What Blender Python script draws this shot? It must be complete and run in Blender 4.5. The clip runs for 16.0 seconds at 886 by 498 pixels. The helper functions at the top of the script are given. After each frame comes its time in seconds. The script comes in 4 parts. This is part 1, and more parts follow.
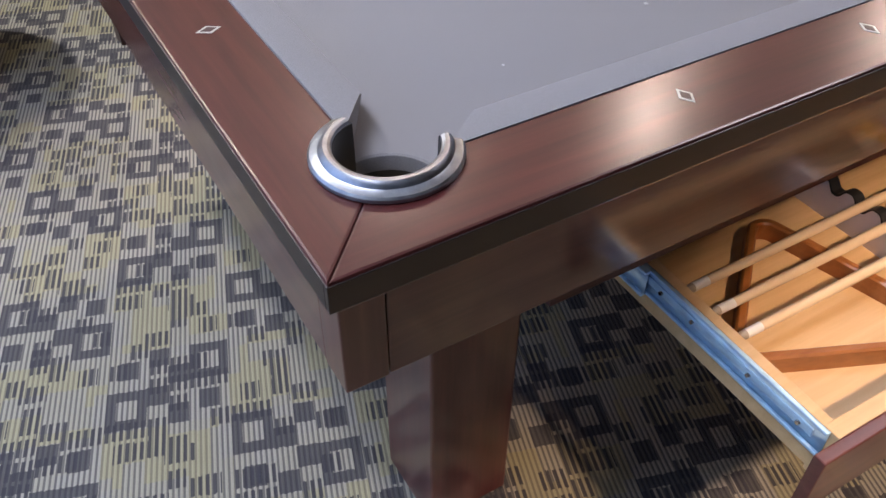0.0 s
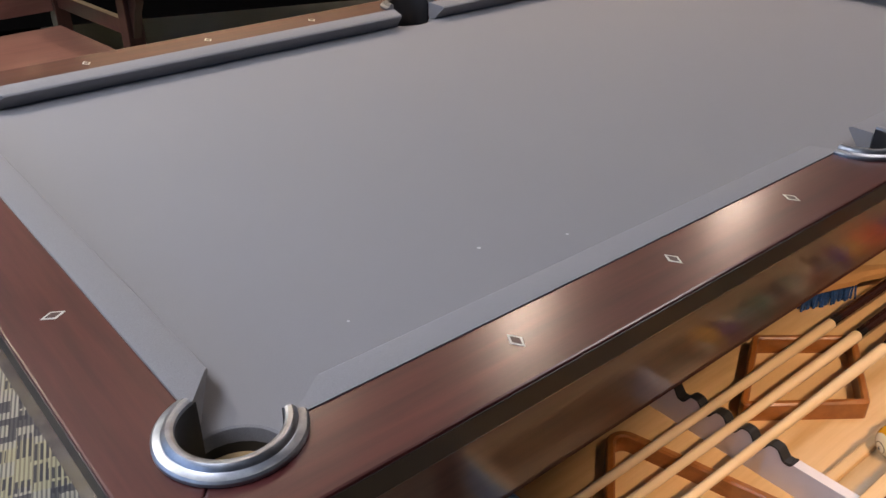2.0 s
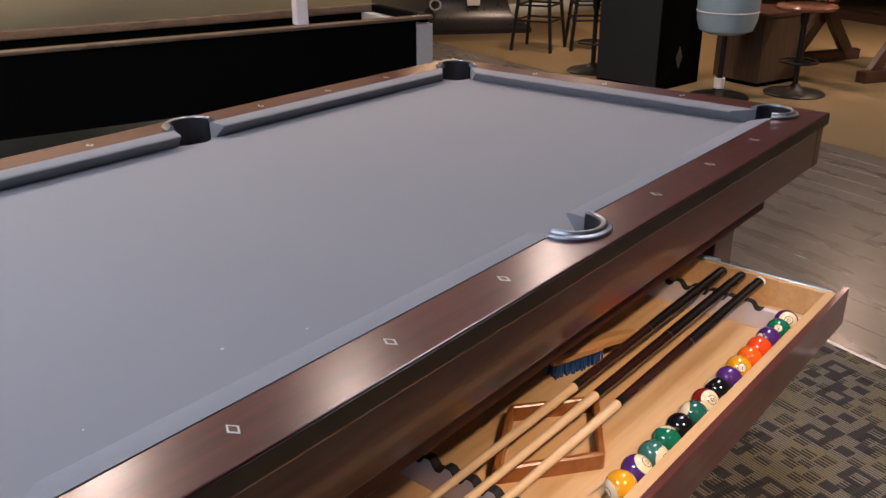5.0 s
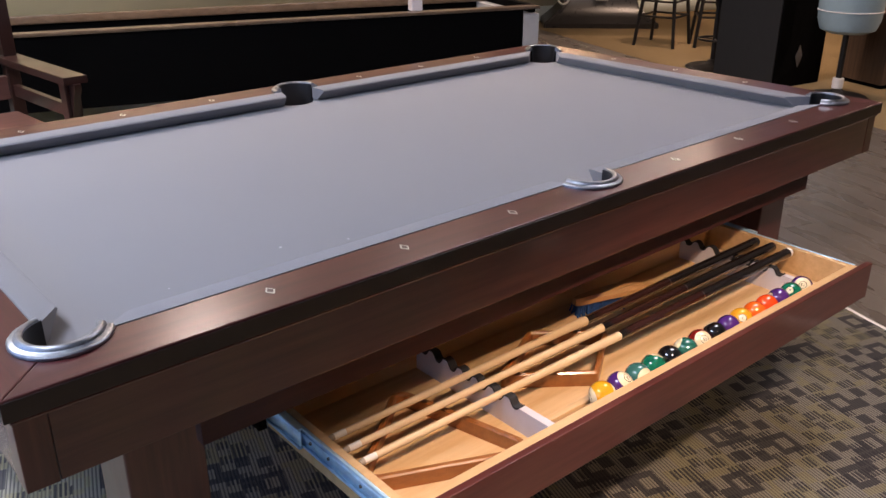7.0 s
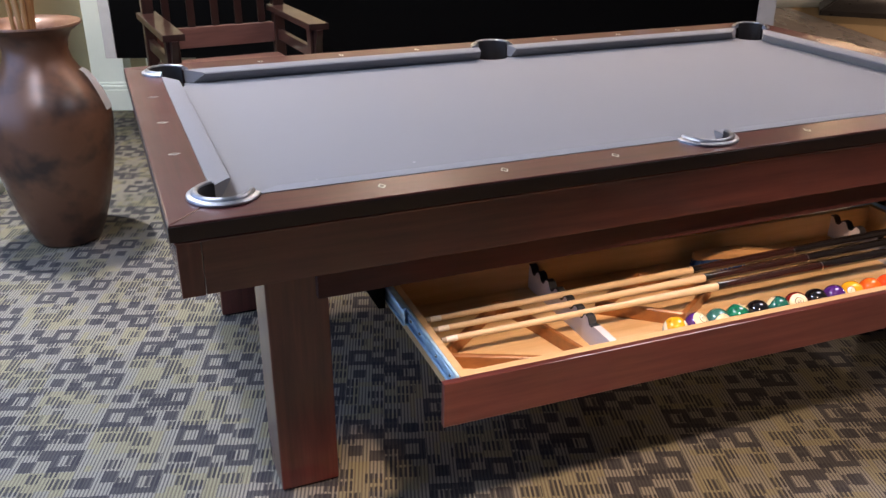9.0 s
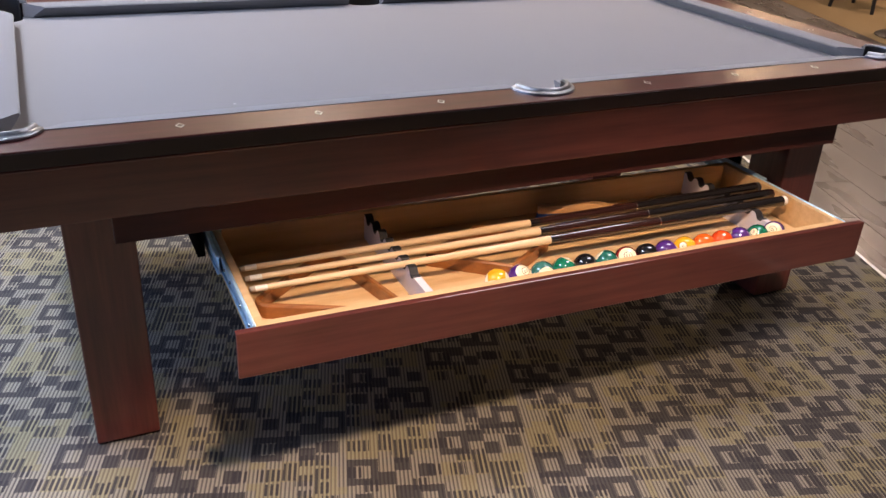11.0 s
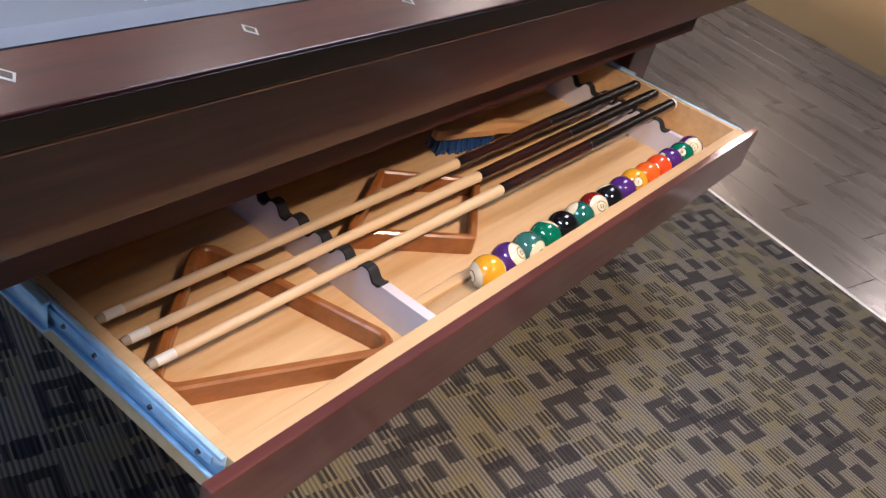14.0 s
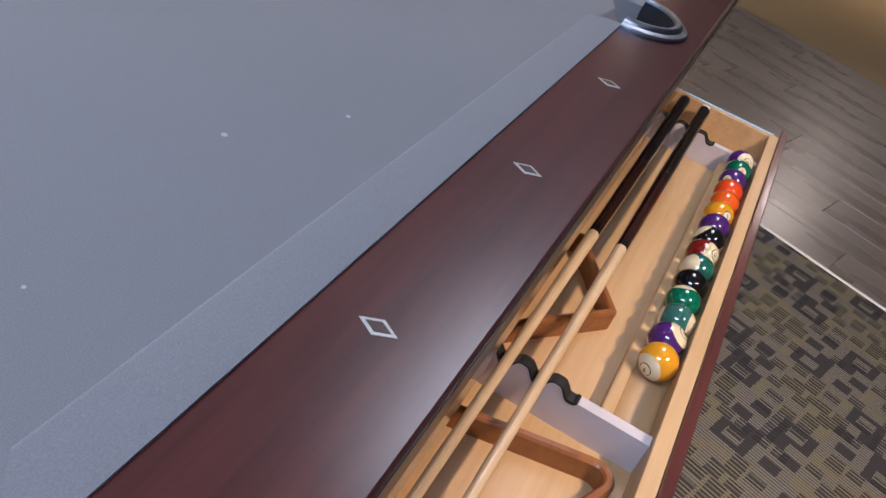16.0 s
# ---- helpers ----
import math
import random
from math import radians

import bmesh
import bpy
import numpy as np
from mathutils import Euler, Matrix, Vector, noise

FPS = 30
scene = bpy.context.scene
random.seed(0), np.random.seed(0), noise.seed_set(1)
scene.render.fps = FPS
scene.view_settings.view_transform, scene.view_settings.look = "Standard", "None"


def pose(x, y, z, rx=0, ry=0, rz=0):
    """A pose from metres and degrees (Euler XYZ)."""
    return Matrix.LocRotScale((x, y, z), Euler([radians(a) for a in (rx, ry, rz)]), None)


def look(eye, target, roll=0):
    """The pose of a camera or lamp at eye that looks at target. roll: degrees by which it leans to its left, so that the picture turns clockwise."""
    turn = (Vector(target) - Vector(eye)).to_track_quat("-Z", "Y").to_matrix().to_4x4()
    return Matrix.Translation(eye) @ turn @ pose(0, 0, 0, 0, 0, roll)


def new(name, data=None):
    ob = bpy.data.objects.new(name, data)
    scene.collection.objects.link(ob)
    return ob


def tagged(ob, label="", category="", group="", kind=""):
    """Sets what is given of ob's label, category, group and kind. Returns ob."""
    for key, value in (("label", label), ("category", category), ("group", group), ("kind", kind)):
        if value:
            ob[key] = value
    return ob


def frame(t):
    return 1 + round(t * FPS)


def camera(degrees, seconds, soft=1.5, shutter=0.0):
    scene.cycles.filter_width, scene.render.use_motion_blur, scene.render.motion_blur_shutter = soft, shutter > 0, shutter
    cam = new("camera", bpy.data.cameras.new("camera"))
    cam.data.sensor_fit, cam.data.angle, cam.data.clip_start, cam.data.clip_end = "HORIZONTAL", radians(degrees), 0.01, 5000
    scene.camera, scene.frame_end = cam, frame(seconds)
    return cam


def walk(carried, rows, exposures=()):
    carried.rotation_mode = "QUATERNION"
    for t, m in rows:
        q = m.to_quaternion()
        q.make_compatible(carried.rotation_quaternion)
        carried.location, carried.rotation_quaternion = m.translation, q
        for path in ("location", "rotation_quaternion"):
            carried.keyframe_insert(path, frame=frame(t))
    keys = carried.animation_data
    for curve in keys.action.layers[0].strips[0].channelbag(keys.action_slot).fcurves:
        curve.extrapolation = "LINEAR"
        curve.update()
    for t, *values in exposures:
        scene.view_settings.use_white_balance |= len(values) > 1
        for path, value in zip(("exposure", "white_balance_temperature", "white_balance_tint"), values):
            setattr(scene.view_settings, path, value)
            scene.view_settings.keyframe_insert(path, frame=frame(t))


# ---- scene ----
cam = camera(54.9, 16.0)
PATH = [
    (0, (-1.433, -1.164, 1.277), (-0.678, 0.09, -0.086), 0.5),
    (0.5, (-1.427, -1.167, 1.299), (-0.591, 0.139, 0.036), 0.1),
    (1, (-1.42, -1.174, 1.323), (-0.503, 0.187, 0.18), -0.7),
    (1.5, (-1.417, -1.183, 1.345), (-0.411, 0.2, 0.307), -0.6),
    (2, (-1.39, -1.189, 1.347), (-0.274, 0.148, 0.364), 0.1),
    (2.5, (-1.358, -1.21, 1.349), (-0.14, 0.059, 0.397), 0.2),
    (3, (-1.338, -1.228, 1.354), (-0.018, -0.045, 0.428), 0.5),
    (3.5, (-1.325, -1.249, 1.364), (0.084, -0.146, 0.471), 1.1),
    (4, (-1.333, -1.268, 1.386), (0.157, -0.216, 0.567), 1.1),
    (6.5, (-1.402, -1.703, 1.401), (-0.147, -0.347, 0.637), -0.6),
    (7, (-1.447, -1.784, 1.404), (-0.24, -0.393, 0.625), 0.0),
    (7.5, (-1.381, -1.856, 1.394), (-0.388, -0.312, 0.602), -0.0),
    (8, (-1.279, -1.989, 1.395), (-0.528, -0.322, 0.585), -0.9),
    (8.5, (-1.3, -2.109, 1.407), (-0.612, -0.415, 0.597), -0.7),
    (9, (-1.339, -2.232, 1.403), (-0.657, -0.541, 0.581), 0.2),
    (9.5, (-1.3, -2.318, 1.395), (-0.596, -0.649, 0.547), 1.1),
    (10, (-1.175, -2.398, 1.386), (-0.472, -0.736, 0.523), 1.4),
    (12.5, (-1.027, -1.835, 1.263), (-0.033, -0.435, 0.238), 7.3),
    (13, (-1.022, -1.635, 1.219), (0.05, -0.339, 0.137), 9.3),
    (13.5, (-1.076, -1.484, 1.196), (0.202, -0.41, 0.094), 13.0),
    (14, (-1.208, -1.311, 1.181), (0.263, -0.527, 0.075), 16.9),
    (14.5, (-1.205, -1.172, 1.152), (0.315, -0.506, 0.036), 18.1),
    (15, (-1.168, -1.051, 1.148), (0.357, -0.44, 0.008), 18.7),
    (15.5, (-1.195, -0.897, 1.156), (0.364, -0.385, 0.013), 19.6),
    (16, (-1.231, -0.767, 1.158), (0.368, -0.387, 0.018), 21.4),
]
walk(cam, [(t, look(eye, target, roll)) for t, eye, target, roll in PATH],
     [(0, -0.08, 6900, 26), (1, -0.22, 6800, 26), (2.5, -0.42, 7500, 22), (4, -0.42, 7000, 24), (7, -0.08, 6700, 26), (8, -0.1, 6750, 25), (9.5, 0.1, 6800, 26), (12.5, 0.08, 6500, 25), (14, -0.08, 6000, 21), (14.5, -0.14, 6020, 21), (15, -0.36, 6040, 22), (15.4, -0.24, 6050, 22), (16, -0.5, 6100, 22)])

# world and lights
world = bpy.data.worlds.new("world")
scene.world = world
world.use_nodes = True
wn = world.node_tree.nodes
sky = wn.new("ShaderNodeTexSky")
sky.sky_type, sky.sun_disc = "NISHITA", False
sky.sun_elevation, sky.sun_rotation = radians(35), radians(200)
world.node_tree.links.new(sky.outputs[0], wn["Background"].inputs[0])
wn["Background"].inputs[1].default_value = 0.1

THETA = -18.4  # the building's turn against the table
TH = radians(THETA)


def bw(u, v, z=0.0):
    """A place in the building's own axes, in world metres."""
    return Vector((u * math.cos(TH) - v * math.sin(TH), u * math.sin(TH) + v * math.cos(TH), z))


def bpose(u, v, z=0.0, rz=0.0):
    p = bw(u, v, z)
    return pose(p.x, p.y, p.z, 0, 0, THETA + rz)


CEIL = 2.75
WARM, COOL, NEUTRAL, DAY_FILL = (1.0, 0.77, 0.54), (0.28, 0.54, 1.0), (1.0, 0.86, 0.70), (0.86, 0.97, 1.0)


def area_lamp(name, m, sx, sy, watts, colour, shape="RECTANGLE", spread=180):
    data = bpy.data.lights.new(name, "AREA")
    data.shape, data.size, data.energy, data.color, data.spread = shape, sx, watts, colour, radians(spread)
    if shape in ("RECTANGLE", "ELLIPSE"):
        data.size_y = sy
    ob = new(name, data)
    ob.matrix_world = m
    return ob


# daylight through the window wall beside the table
wpos = bw(-3.28, -0.9, 1.45)
area_lamp("window_light", look(wpos, bw(0, -0.9, 1.2)), 4.4, 1.9, 66, COOL)
# recessed ceiling lamps: place, watts, colour
# the daylight-coloured one is added as fill for the wall and vase corner
LAMPS = [
    (1.25, 1.35, 16, NEUTRAL), (3.3, 1.45, 34, NEUTRAL), (0.2, 2.05, 34, NEUTRAL),
    (5.6, 2.6, 40, WARM), (6.6, 0.2, 40, WARM), (6.3, 5.0, 40, WARM), (-1.7, 1.65, 60, DAY_FILL), (6.4, -1.7, 75, NEUTRAL),
]
for lx, ly, watts, colour in LAMPS:
    area_lamp("lamp_light", look((lx, ly, CEIL - 0.035), (lx, ly + 0.001, 0)), 0.13, 0.13, watts, colour, "DISK", 150)
# daylight-coloured panel lamp in the ceiling beside the table
PANELS = [(-2.05, -0.35, 0.58, 1.18, 48, (0.74, 0.87, 1.0)), (1.15, -0.62, 1.18, 0.58, 18, (1.0, 0.93, 0.88))]
for px, py, lx, ly, watts, colour in PANELS:
    area_lamp("panel_light", look((px, py, CEIL - 0.02), (px, py + 0.001, 0)), lx, ly, watts, colour)
# unseen spot added to light the open drawer, its long narrow beam sparing the rails
spot = bpy.data.lights.new("drawer_fill_spot", "SPOT")
spot.energy, spot.color, spot.shadow_soft_size, spot.spot_size, spot.spot_blend = 380, WARM, 0.08, radians(92), 0.1
SPOT_AT, SPOT_TO = Vector((-0.62, -2.15, 2.62)), Vector((-0.10, -1.79, 0.4))
fwd = (SPOT_TO - SPOT_AT).normalized()
sx = (Vector((1, 0, 0)) - fwd * fwd.x).normalized()
beam = Matrix((sx, (-fwd).cross(sx), -fwd)).transposed().to_4x4()
new("drawer_fill_spot", spot).matrix_world = Matrix.Translation(SPOT_AT) @ beam @ Matrix.Diagonal((1, 0.50, 1, 1))


# materials
class Mat:
    """A node material with short calls."""

    def __init__(self, name):
        self.m = bpy.data.materials.new(name)
        self.m.use_nodes = True
        self.t = self.m.node_tree
        self.b = self.t.nodes["Principled BSDF"]

    def node(self, kind, **props):
        n = self.t.nodes.new(kind)
        for k, v in props.items():
            if k == "operation":
                n.operation = v
            elif k == "blend_type":
                n.blend_type = v
            elif k == "data_type":
                n.data_type = v
        return n

    def put(self, socket, value):
        if hasattr(value, "is_linked"):
            self.t.links.new(value, socket)
        elif isinstance(value, (tuple, list)) and len(value) == 3 and socket.type == "RGBA":
            socket.default_value = (*value, 1)
        else:
            socket.default_value = value

    def math(self, op, a, b=0.0, c=0.0):
        n = self.node("ShaderNodeMath", operation=op)
        self.put(n.inputs[0], a), self.put(n.inputs[1], b), self.put(n.inputs[2], c)
        return n.outputs[0]

    def mix(self, f, a, b):
        n = self.node("ShaderNodeMix", data_type="RGBA")
        self.put(n.inputs[0], f), self.put(n.inputs[6], a), self.put(n.inputs[7], b)
        return n.outputs[2]

    def coords(self, scale=(1, 1, 1), turn=0.0, kind="Object"):
        tc, mp = self.node("ShaderNodeTexCoord"), self.node("ShaderNodeMapping")
        self.put(mp.inputs["Vector"], tc.outputs[kind])
        mp.inputs["Scale"].default_value = scale
        mp.inputs["Rotation"].default_value = (0, 0, turn)
        return mp.outputs[0]

    def world(self, scale=(1, 1, 1), turn=0.0):
        g, mp = self.node("ShaderNodeNewGeometry"), self.node("ShaderNodeMapping")
        self.put(mp.inputs["Vector"], g.outputs["Position"])
        mp.inputs["Scale"].default_value = scale
        mp.inputs["Rotation"].default_value = (0, 0, turn)
        return mp.outputs[0]

    def noise(self, vec, scale=5.0, detail=4.0, rough=0.55):
        n = self.node("ShaderNodeTexNoise")
        self.put(n.inputs["Vector"], vec)
        n.inputs["Scale"].default_value, n.inputs["Detail"].default_value, n.inputs["Roughness"].default_value = scale, detail, rough
        return n.outputs[0]

    def ramp(self, f, *stops):
        n = self.node("ShaderNodeValToRGB")
        el = n.color_ramp.elements
        while len(el) < len(stops):
            el.new(0.5)
        for e, (p, c) in zip(el, stops):
            e.position, e.color = p, (*c, 1) if isinstance(c, (tuple, list)) else (c, c, c, 1)
        self.put(n.inputs[0], f)
        return n.outputs[0]

    def bump(self, height, strength=0.3, distance=0.001):
        n = self.node("ShaderNodeBump")
        n.inputs["Strength"].default_value, n.inputs["Distance"].default_value = strength, distance
        self.put(n.inputs["Height"], height)
        self.put(self.b.inputs["Normal"], n.outputs[0])

    def set(self, **kw):
        names = dict(color="Base Color", rough="Roughness", metal="Metallic", coat="Coat Weight", coat_rough="Coat Roughness", spec="Specular IOR Level",
                     sheen="Sheen Weight", emit="Emission Color", power="Emission Strength", trans="Transmission Weight", sheen_rough="Sheen Roughness")
        for k, v in kw.items():
            self.put(self.b.inputs[names[k]], v)
        return self


def wood(name, dark, light, axis=0, rough=0.35, coat=0.0, grain=1.0, coat_rough=0.15):
    k = Mat(name)
    s = [26 * grain, 26 * grain, 26 * grain]
    s[axis] = 1.6 * grain
    vec = k.world(tuple(s))
    n1 = k.noise(vec, 2.2, 6, 0.6)
    n2 = k.noise(k.world(), 3.0, 3)
    f = k.math("ADD", k.math("MULTIPLY", n1, 0.65), k.math("MULTIPLY", n2, 0.35))
    k.set(color=k.ramp(f, (0.32, dark), (0.68, light)), rough=k.ramp(n2, (0.3, rough * 0.85), (0.7, rough * 1.2)), coat=coat, coat_rough=coat_rough, spec=0.25 if coat > 0.5 else 0.5)
    k.bump(n1, 0.08, 0.0006)
    return k.m


def plain(name, color, rough=0.5, metal=0.0, vary=0.12, scale=20.0, bump=0.05, **kw):
    k = Mat(name)
    n = k.noise(k.coords(), scale, 4)
    lo = tuple(c * (1 - vary) for c in color)
    hi = tuple(min(1, c * (1 + vary)) for c in color)
    k.set(color=k.ramp(n, (0.3, lo), (0.7, hi)), rough=k.ramp(n, (0.3, rough * 0.88), (0.7, min(1, rough * 1.12))), metal=metal, **kw)
    if bump:
        k.bump(n, bump, 0.001)
    return k.m


M_RAILX = wood("mahogany_long", (0.043, 0.0085, 0.0080), (0.100, 0.0215, 0.0190), 0, 0.42, 0.9, 1.0, 0.23)
M_RAILY = wood("mahogany_short", (0.043, 0.0085, 0.0080), (0.100, 0.0215, 0.0190), 1, 0.42, 0.9, 1.0, 0.23)
M_APRONX = wood("mahogany_apron_long", (0.066, 0.0165, 0.0138), (0.138, 0.0385, 0.0312), 0, 0.36, 1.0, 1.0, 0.12)
M_APRONY = wood("mahogany_apron_short", (0.066, 0.0165, 0.0138), (0.138, 0.0385, 0.0312), 1, 0.36, 1.0, 1.0, 0.12)
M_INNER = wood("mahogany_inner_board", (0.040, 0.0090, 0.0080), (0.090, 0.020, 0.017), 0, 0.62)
M_EDGE = wood("mahogany_dark_edge", (0.010, 0.0045, 0.0042), (0.022, 0.009, 0.008), 0, 0.42, 0.2, 1.0, 0.3)
M_RAILZ = wood("mahogany_upright", (0.068, 0.0150, 0.0124), (0.140, 0.0345, 0.0278), 2, 0.38, 0.9, 1.0, 0.16)
M_MAPLE = wood("maple", (0.52, 0.33, 0.15), (0.68, 0.46, 0.24), 0, 0.42, 0.15)
M_MAPLEY = wood("maple_cross", (0.52, 0.33, 0.15), (0.68, 0.46, 0.24), 1, 0.42, 0.15)
M_RACK = wood("rack_wood", (0.20, 0.066, 0.014), (0.35, 0.130, 0.034), 0, 0.32, 0.3)
M_CHAIR = wood("chair_wood", (0.017, 0.0075, 0.006), (0.040, 0.016, 0.012), 2, 0.32, 0.7)
M_CHAIRSEAT = wood("chair_seat_wood", (0.11, 0.045, 0.034), (0.19, 0.085, 0.064), 0, 0.4, 0.3)
M_BLACKPAINT = plain("black_lacquer", (0.0018, 0.0018, 0.002), 0.7, bump=0.02, spec=0.04)
M_BLACKRUB = plain("black_rubber", (0.012, 0.012, 0.013), 0.6)
M_POCKET = plain("pocket_leather", (0.010, 0.010, 0.012), 0.5)
M_WHITEMEL = plain("white_melamine", (0.62, 0.59, 0.61), 0.4, vary=0.05)
M_PEWTER = plain("brushed_pewter", (0.30, 0.32, 0.35), 0.40, 1.0, vary=0.2, scale=60)
M_ZINC = plain("zinc_steel", (0.46, 0.70, 0.90), 0.36, 0.40, vary=0.15, scale=40)
M_PEARL = plain("pearl_inlay", (0.50, 0.49, 0.45), 0.3, vary=0.15, scale=300)
M_INLAYDARK = plain("inlay_centre", (0.045, 0.018, 0.014), 0.4)
M_SHAFT = wood("cue_shaft_maple", (0.66, 0.47, 0.26), (0.80, 0.62, 0.40), 0, 0.35, 0.3)
M_FERRULE = plain("ferrule", (0.82, 0.80, 0.74), 0.35, vary=0.03)
M_LEATHERTIP = plain("cue_tip", (0.42, 0.36, 0.28), 0.8)
M_BUTT = plain("cue_butt_black", (0.010, 0.008, 0.008), 0.18, vary=0.3, bump=0, coat=1.0, coat_rough=0.05)
M_BUTTBROWN = wood("cue_forearm_dark", (0.018, 0.007, 0.006), (0.045, 0.016, 0.013), 0, 0.2, 1.0, 1.0, 0.06)
M_WHITEWALL = plain("pale_green_trim_paint", (0.70, 0.76, 0.70), 0.45, vary=0.05, scale=3)
M_WALL = plain("beige_wall_paint", (0.46, 0.40, 0.25), 0.75, vary=0.06, scale=2)
# dark colour for the unseen south wall, so that it bounces less fill light
M_DARKWALL = plain("unseen_wall_darkened", (0.10, 0.085, 0.065), 0.8, vary=0.06, scale=2)
M_WALLFAR = plain("far_wall_paint", (0.50, 0.45, 0.33), 0.75, vary=0.06, scale=2)
M_CEILING = plain("ceiling_tile", (0.34, 0.33, 0.31), 0.9, vary=0.06, scale=40, bump=0.3)
M_BRASS = plain("warm_lamp_trim", (0.7, 0.68, 0.62), 0.35, 0.6)
M_CHROME = plain("chrome", (0.62, 0.64, 0.66), 0.15, 1.0, vary=0.05)
M_BLUEVINYL = plain("light_blue_vinyl", (0.28, 0.40, 0.46), 0.4, vary=0.08, scale=8)
M_COPPERWOOD = wood("stool_seat_wood", (0.26, 0.10, 0.055), (0.40, 0.17, 0.10), 0, 0.3, 0.3)
M_DARKIRON = plain("dark_iron", (0.014, 0.013, 0.013), 0.45, 0.3)
M_TRESTLE = wood("trestle_wood", (0.045, 0.018, 0.012), (0.10, 0.04, 0.025), 0, 0.35, 0.2)
M_GREYPANEL = plain("grey_white_panel", (0.42, 0.42, 0.42), 0.5, vary=0.05)
M_BOARD = wood("shuffle_board_wood", (0.30, 0.22, 0.13), (0.45, 0.34, 0.2), 0, 0.25, 0.6)
M_RIM = wood("shuffle_rim_wood", (0.075, 0.048, 0.032), (0.15, 0.105, 0.075), 0, 0.3, 0.6)
M_BLUEBRISTLE = plain("blue_bristle", (0.014, 0.075, 0.24), 0.7, vary=0.5, scale=200)
M_BRUSHWOOD = wood("brush_wood", (0.42, 0.22, 0.08), (0.58, 0.33, 0.14), 0, 0.35, 0.4)
M_REED = wood("bamboo_reed", (0.22, 0.10, 0.03), (0.42, 0.22, 0.08), 2, 0.5)
M_CHALK = plain("chalk", (0.42, 0.42, 0.44), 0.9)
M_TAG = plain("paper_tag", (0.78, 0.76, 0.74), 0.7, vary=0.04)

k = Mat("grey_felt")
fn = k.noise(k.world(), 900, 2)
fl = k.noise(k.world(), 2.5, 3)
k.set(color=k.mix(k.math("MULTIPLY", fl, 0.35), k.ramp(fn, (0.35, (0.160, 0.160, 0.173)), (0.65, (0.207, 0.206, 0.222))), (0.226, 0.225, 0.239)), rough=0.95, spec=0.12, sheen=0.25, sheen_rough=0.5)
k.bump(fn, 0.25, 0.0006)
M_FELT = k.m

k = Mat("bronzed_ceramic")
n1, n2 = k.noise(k.coords(), 5.5, 3), k.noise(k.coords(), 30, 4)
k.set(color=k.mix(k.ramp(n1, (0.50, 0.0), (0.68, 1.0)), (0.150, 0.066, 0.036), (0.038, 0.022, 0.017)), rough=k.ramp(n2, (0.3, 0.34), (0.7, 0.52)), metal=0.25, coat=0.25, coat_rough=0.25)
k.bump(n2, 0.06, 0.002)
M_VASE = k.m

k = Mat("window_glass")
k.set(color=(1, 1, 1), rough=0.02, trans=1.0)
M_GLASS = k.m
k = Mat("lamp_lens")
k.set(color=(0.9, 0.85, 0.75), emit=(1.0, 0.85, 0.6), power=9.0)
M_LENS = k.m
k = Mat("panel_lens")
k.set(color=(0.85, 0.9, 0.95), emit=(0.60, 0.80, 1.0), power=6.0)
M_DAYLENS = k.m
k = Mat("arcade_screen")
k.set(color=(0.02, 0.03, 0.08), emit=(0.10, 0.22, 0.8), power=1.2, rough=0.2)
M_SCREEN = k.m


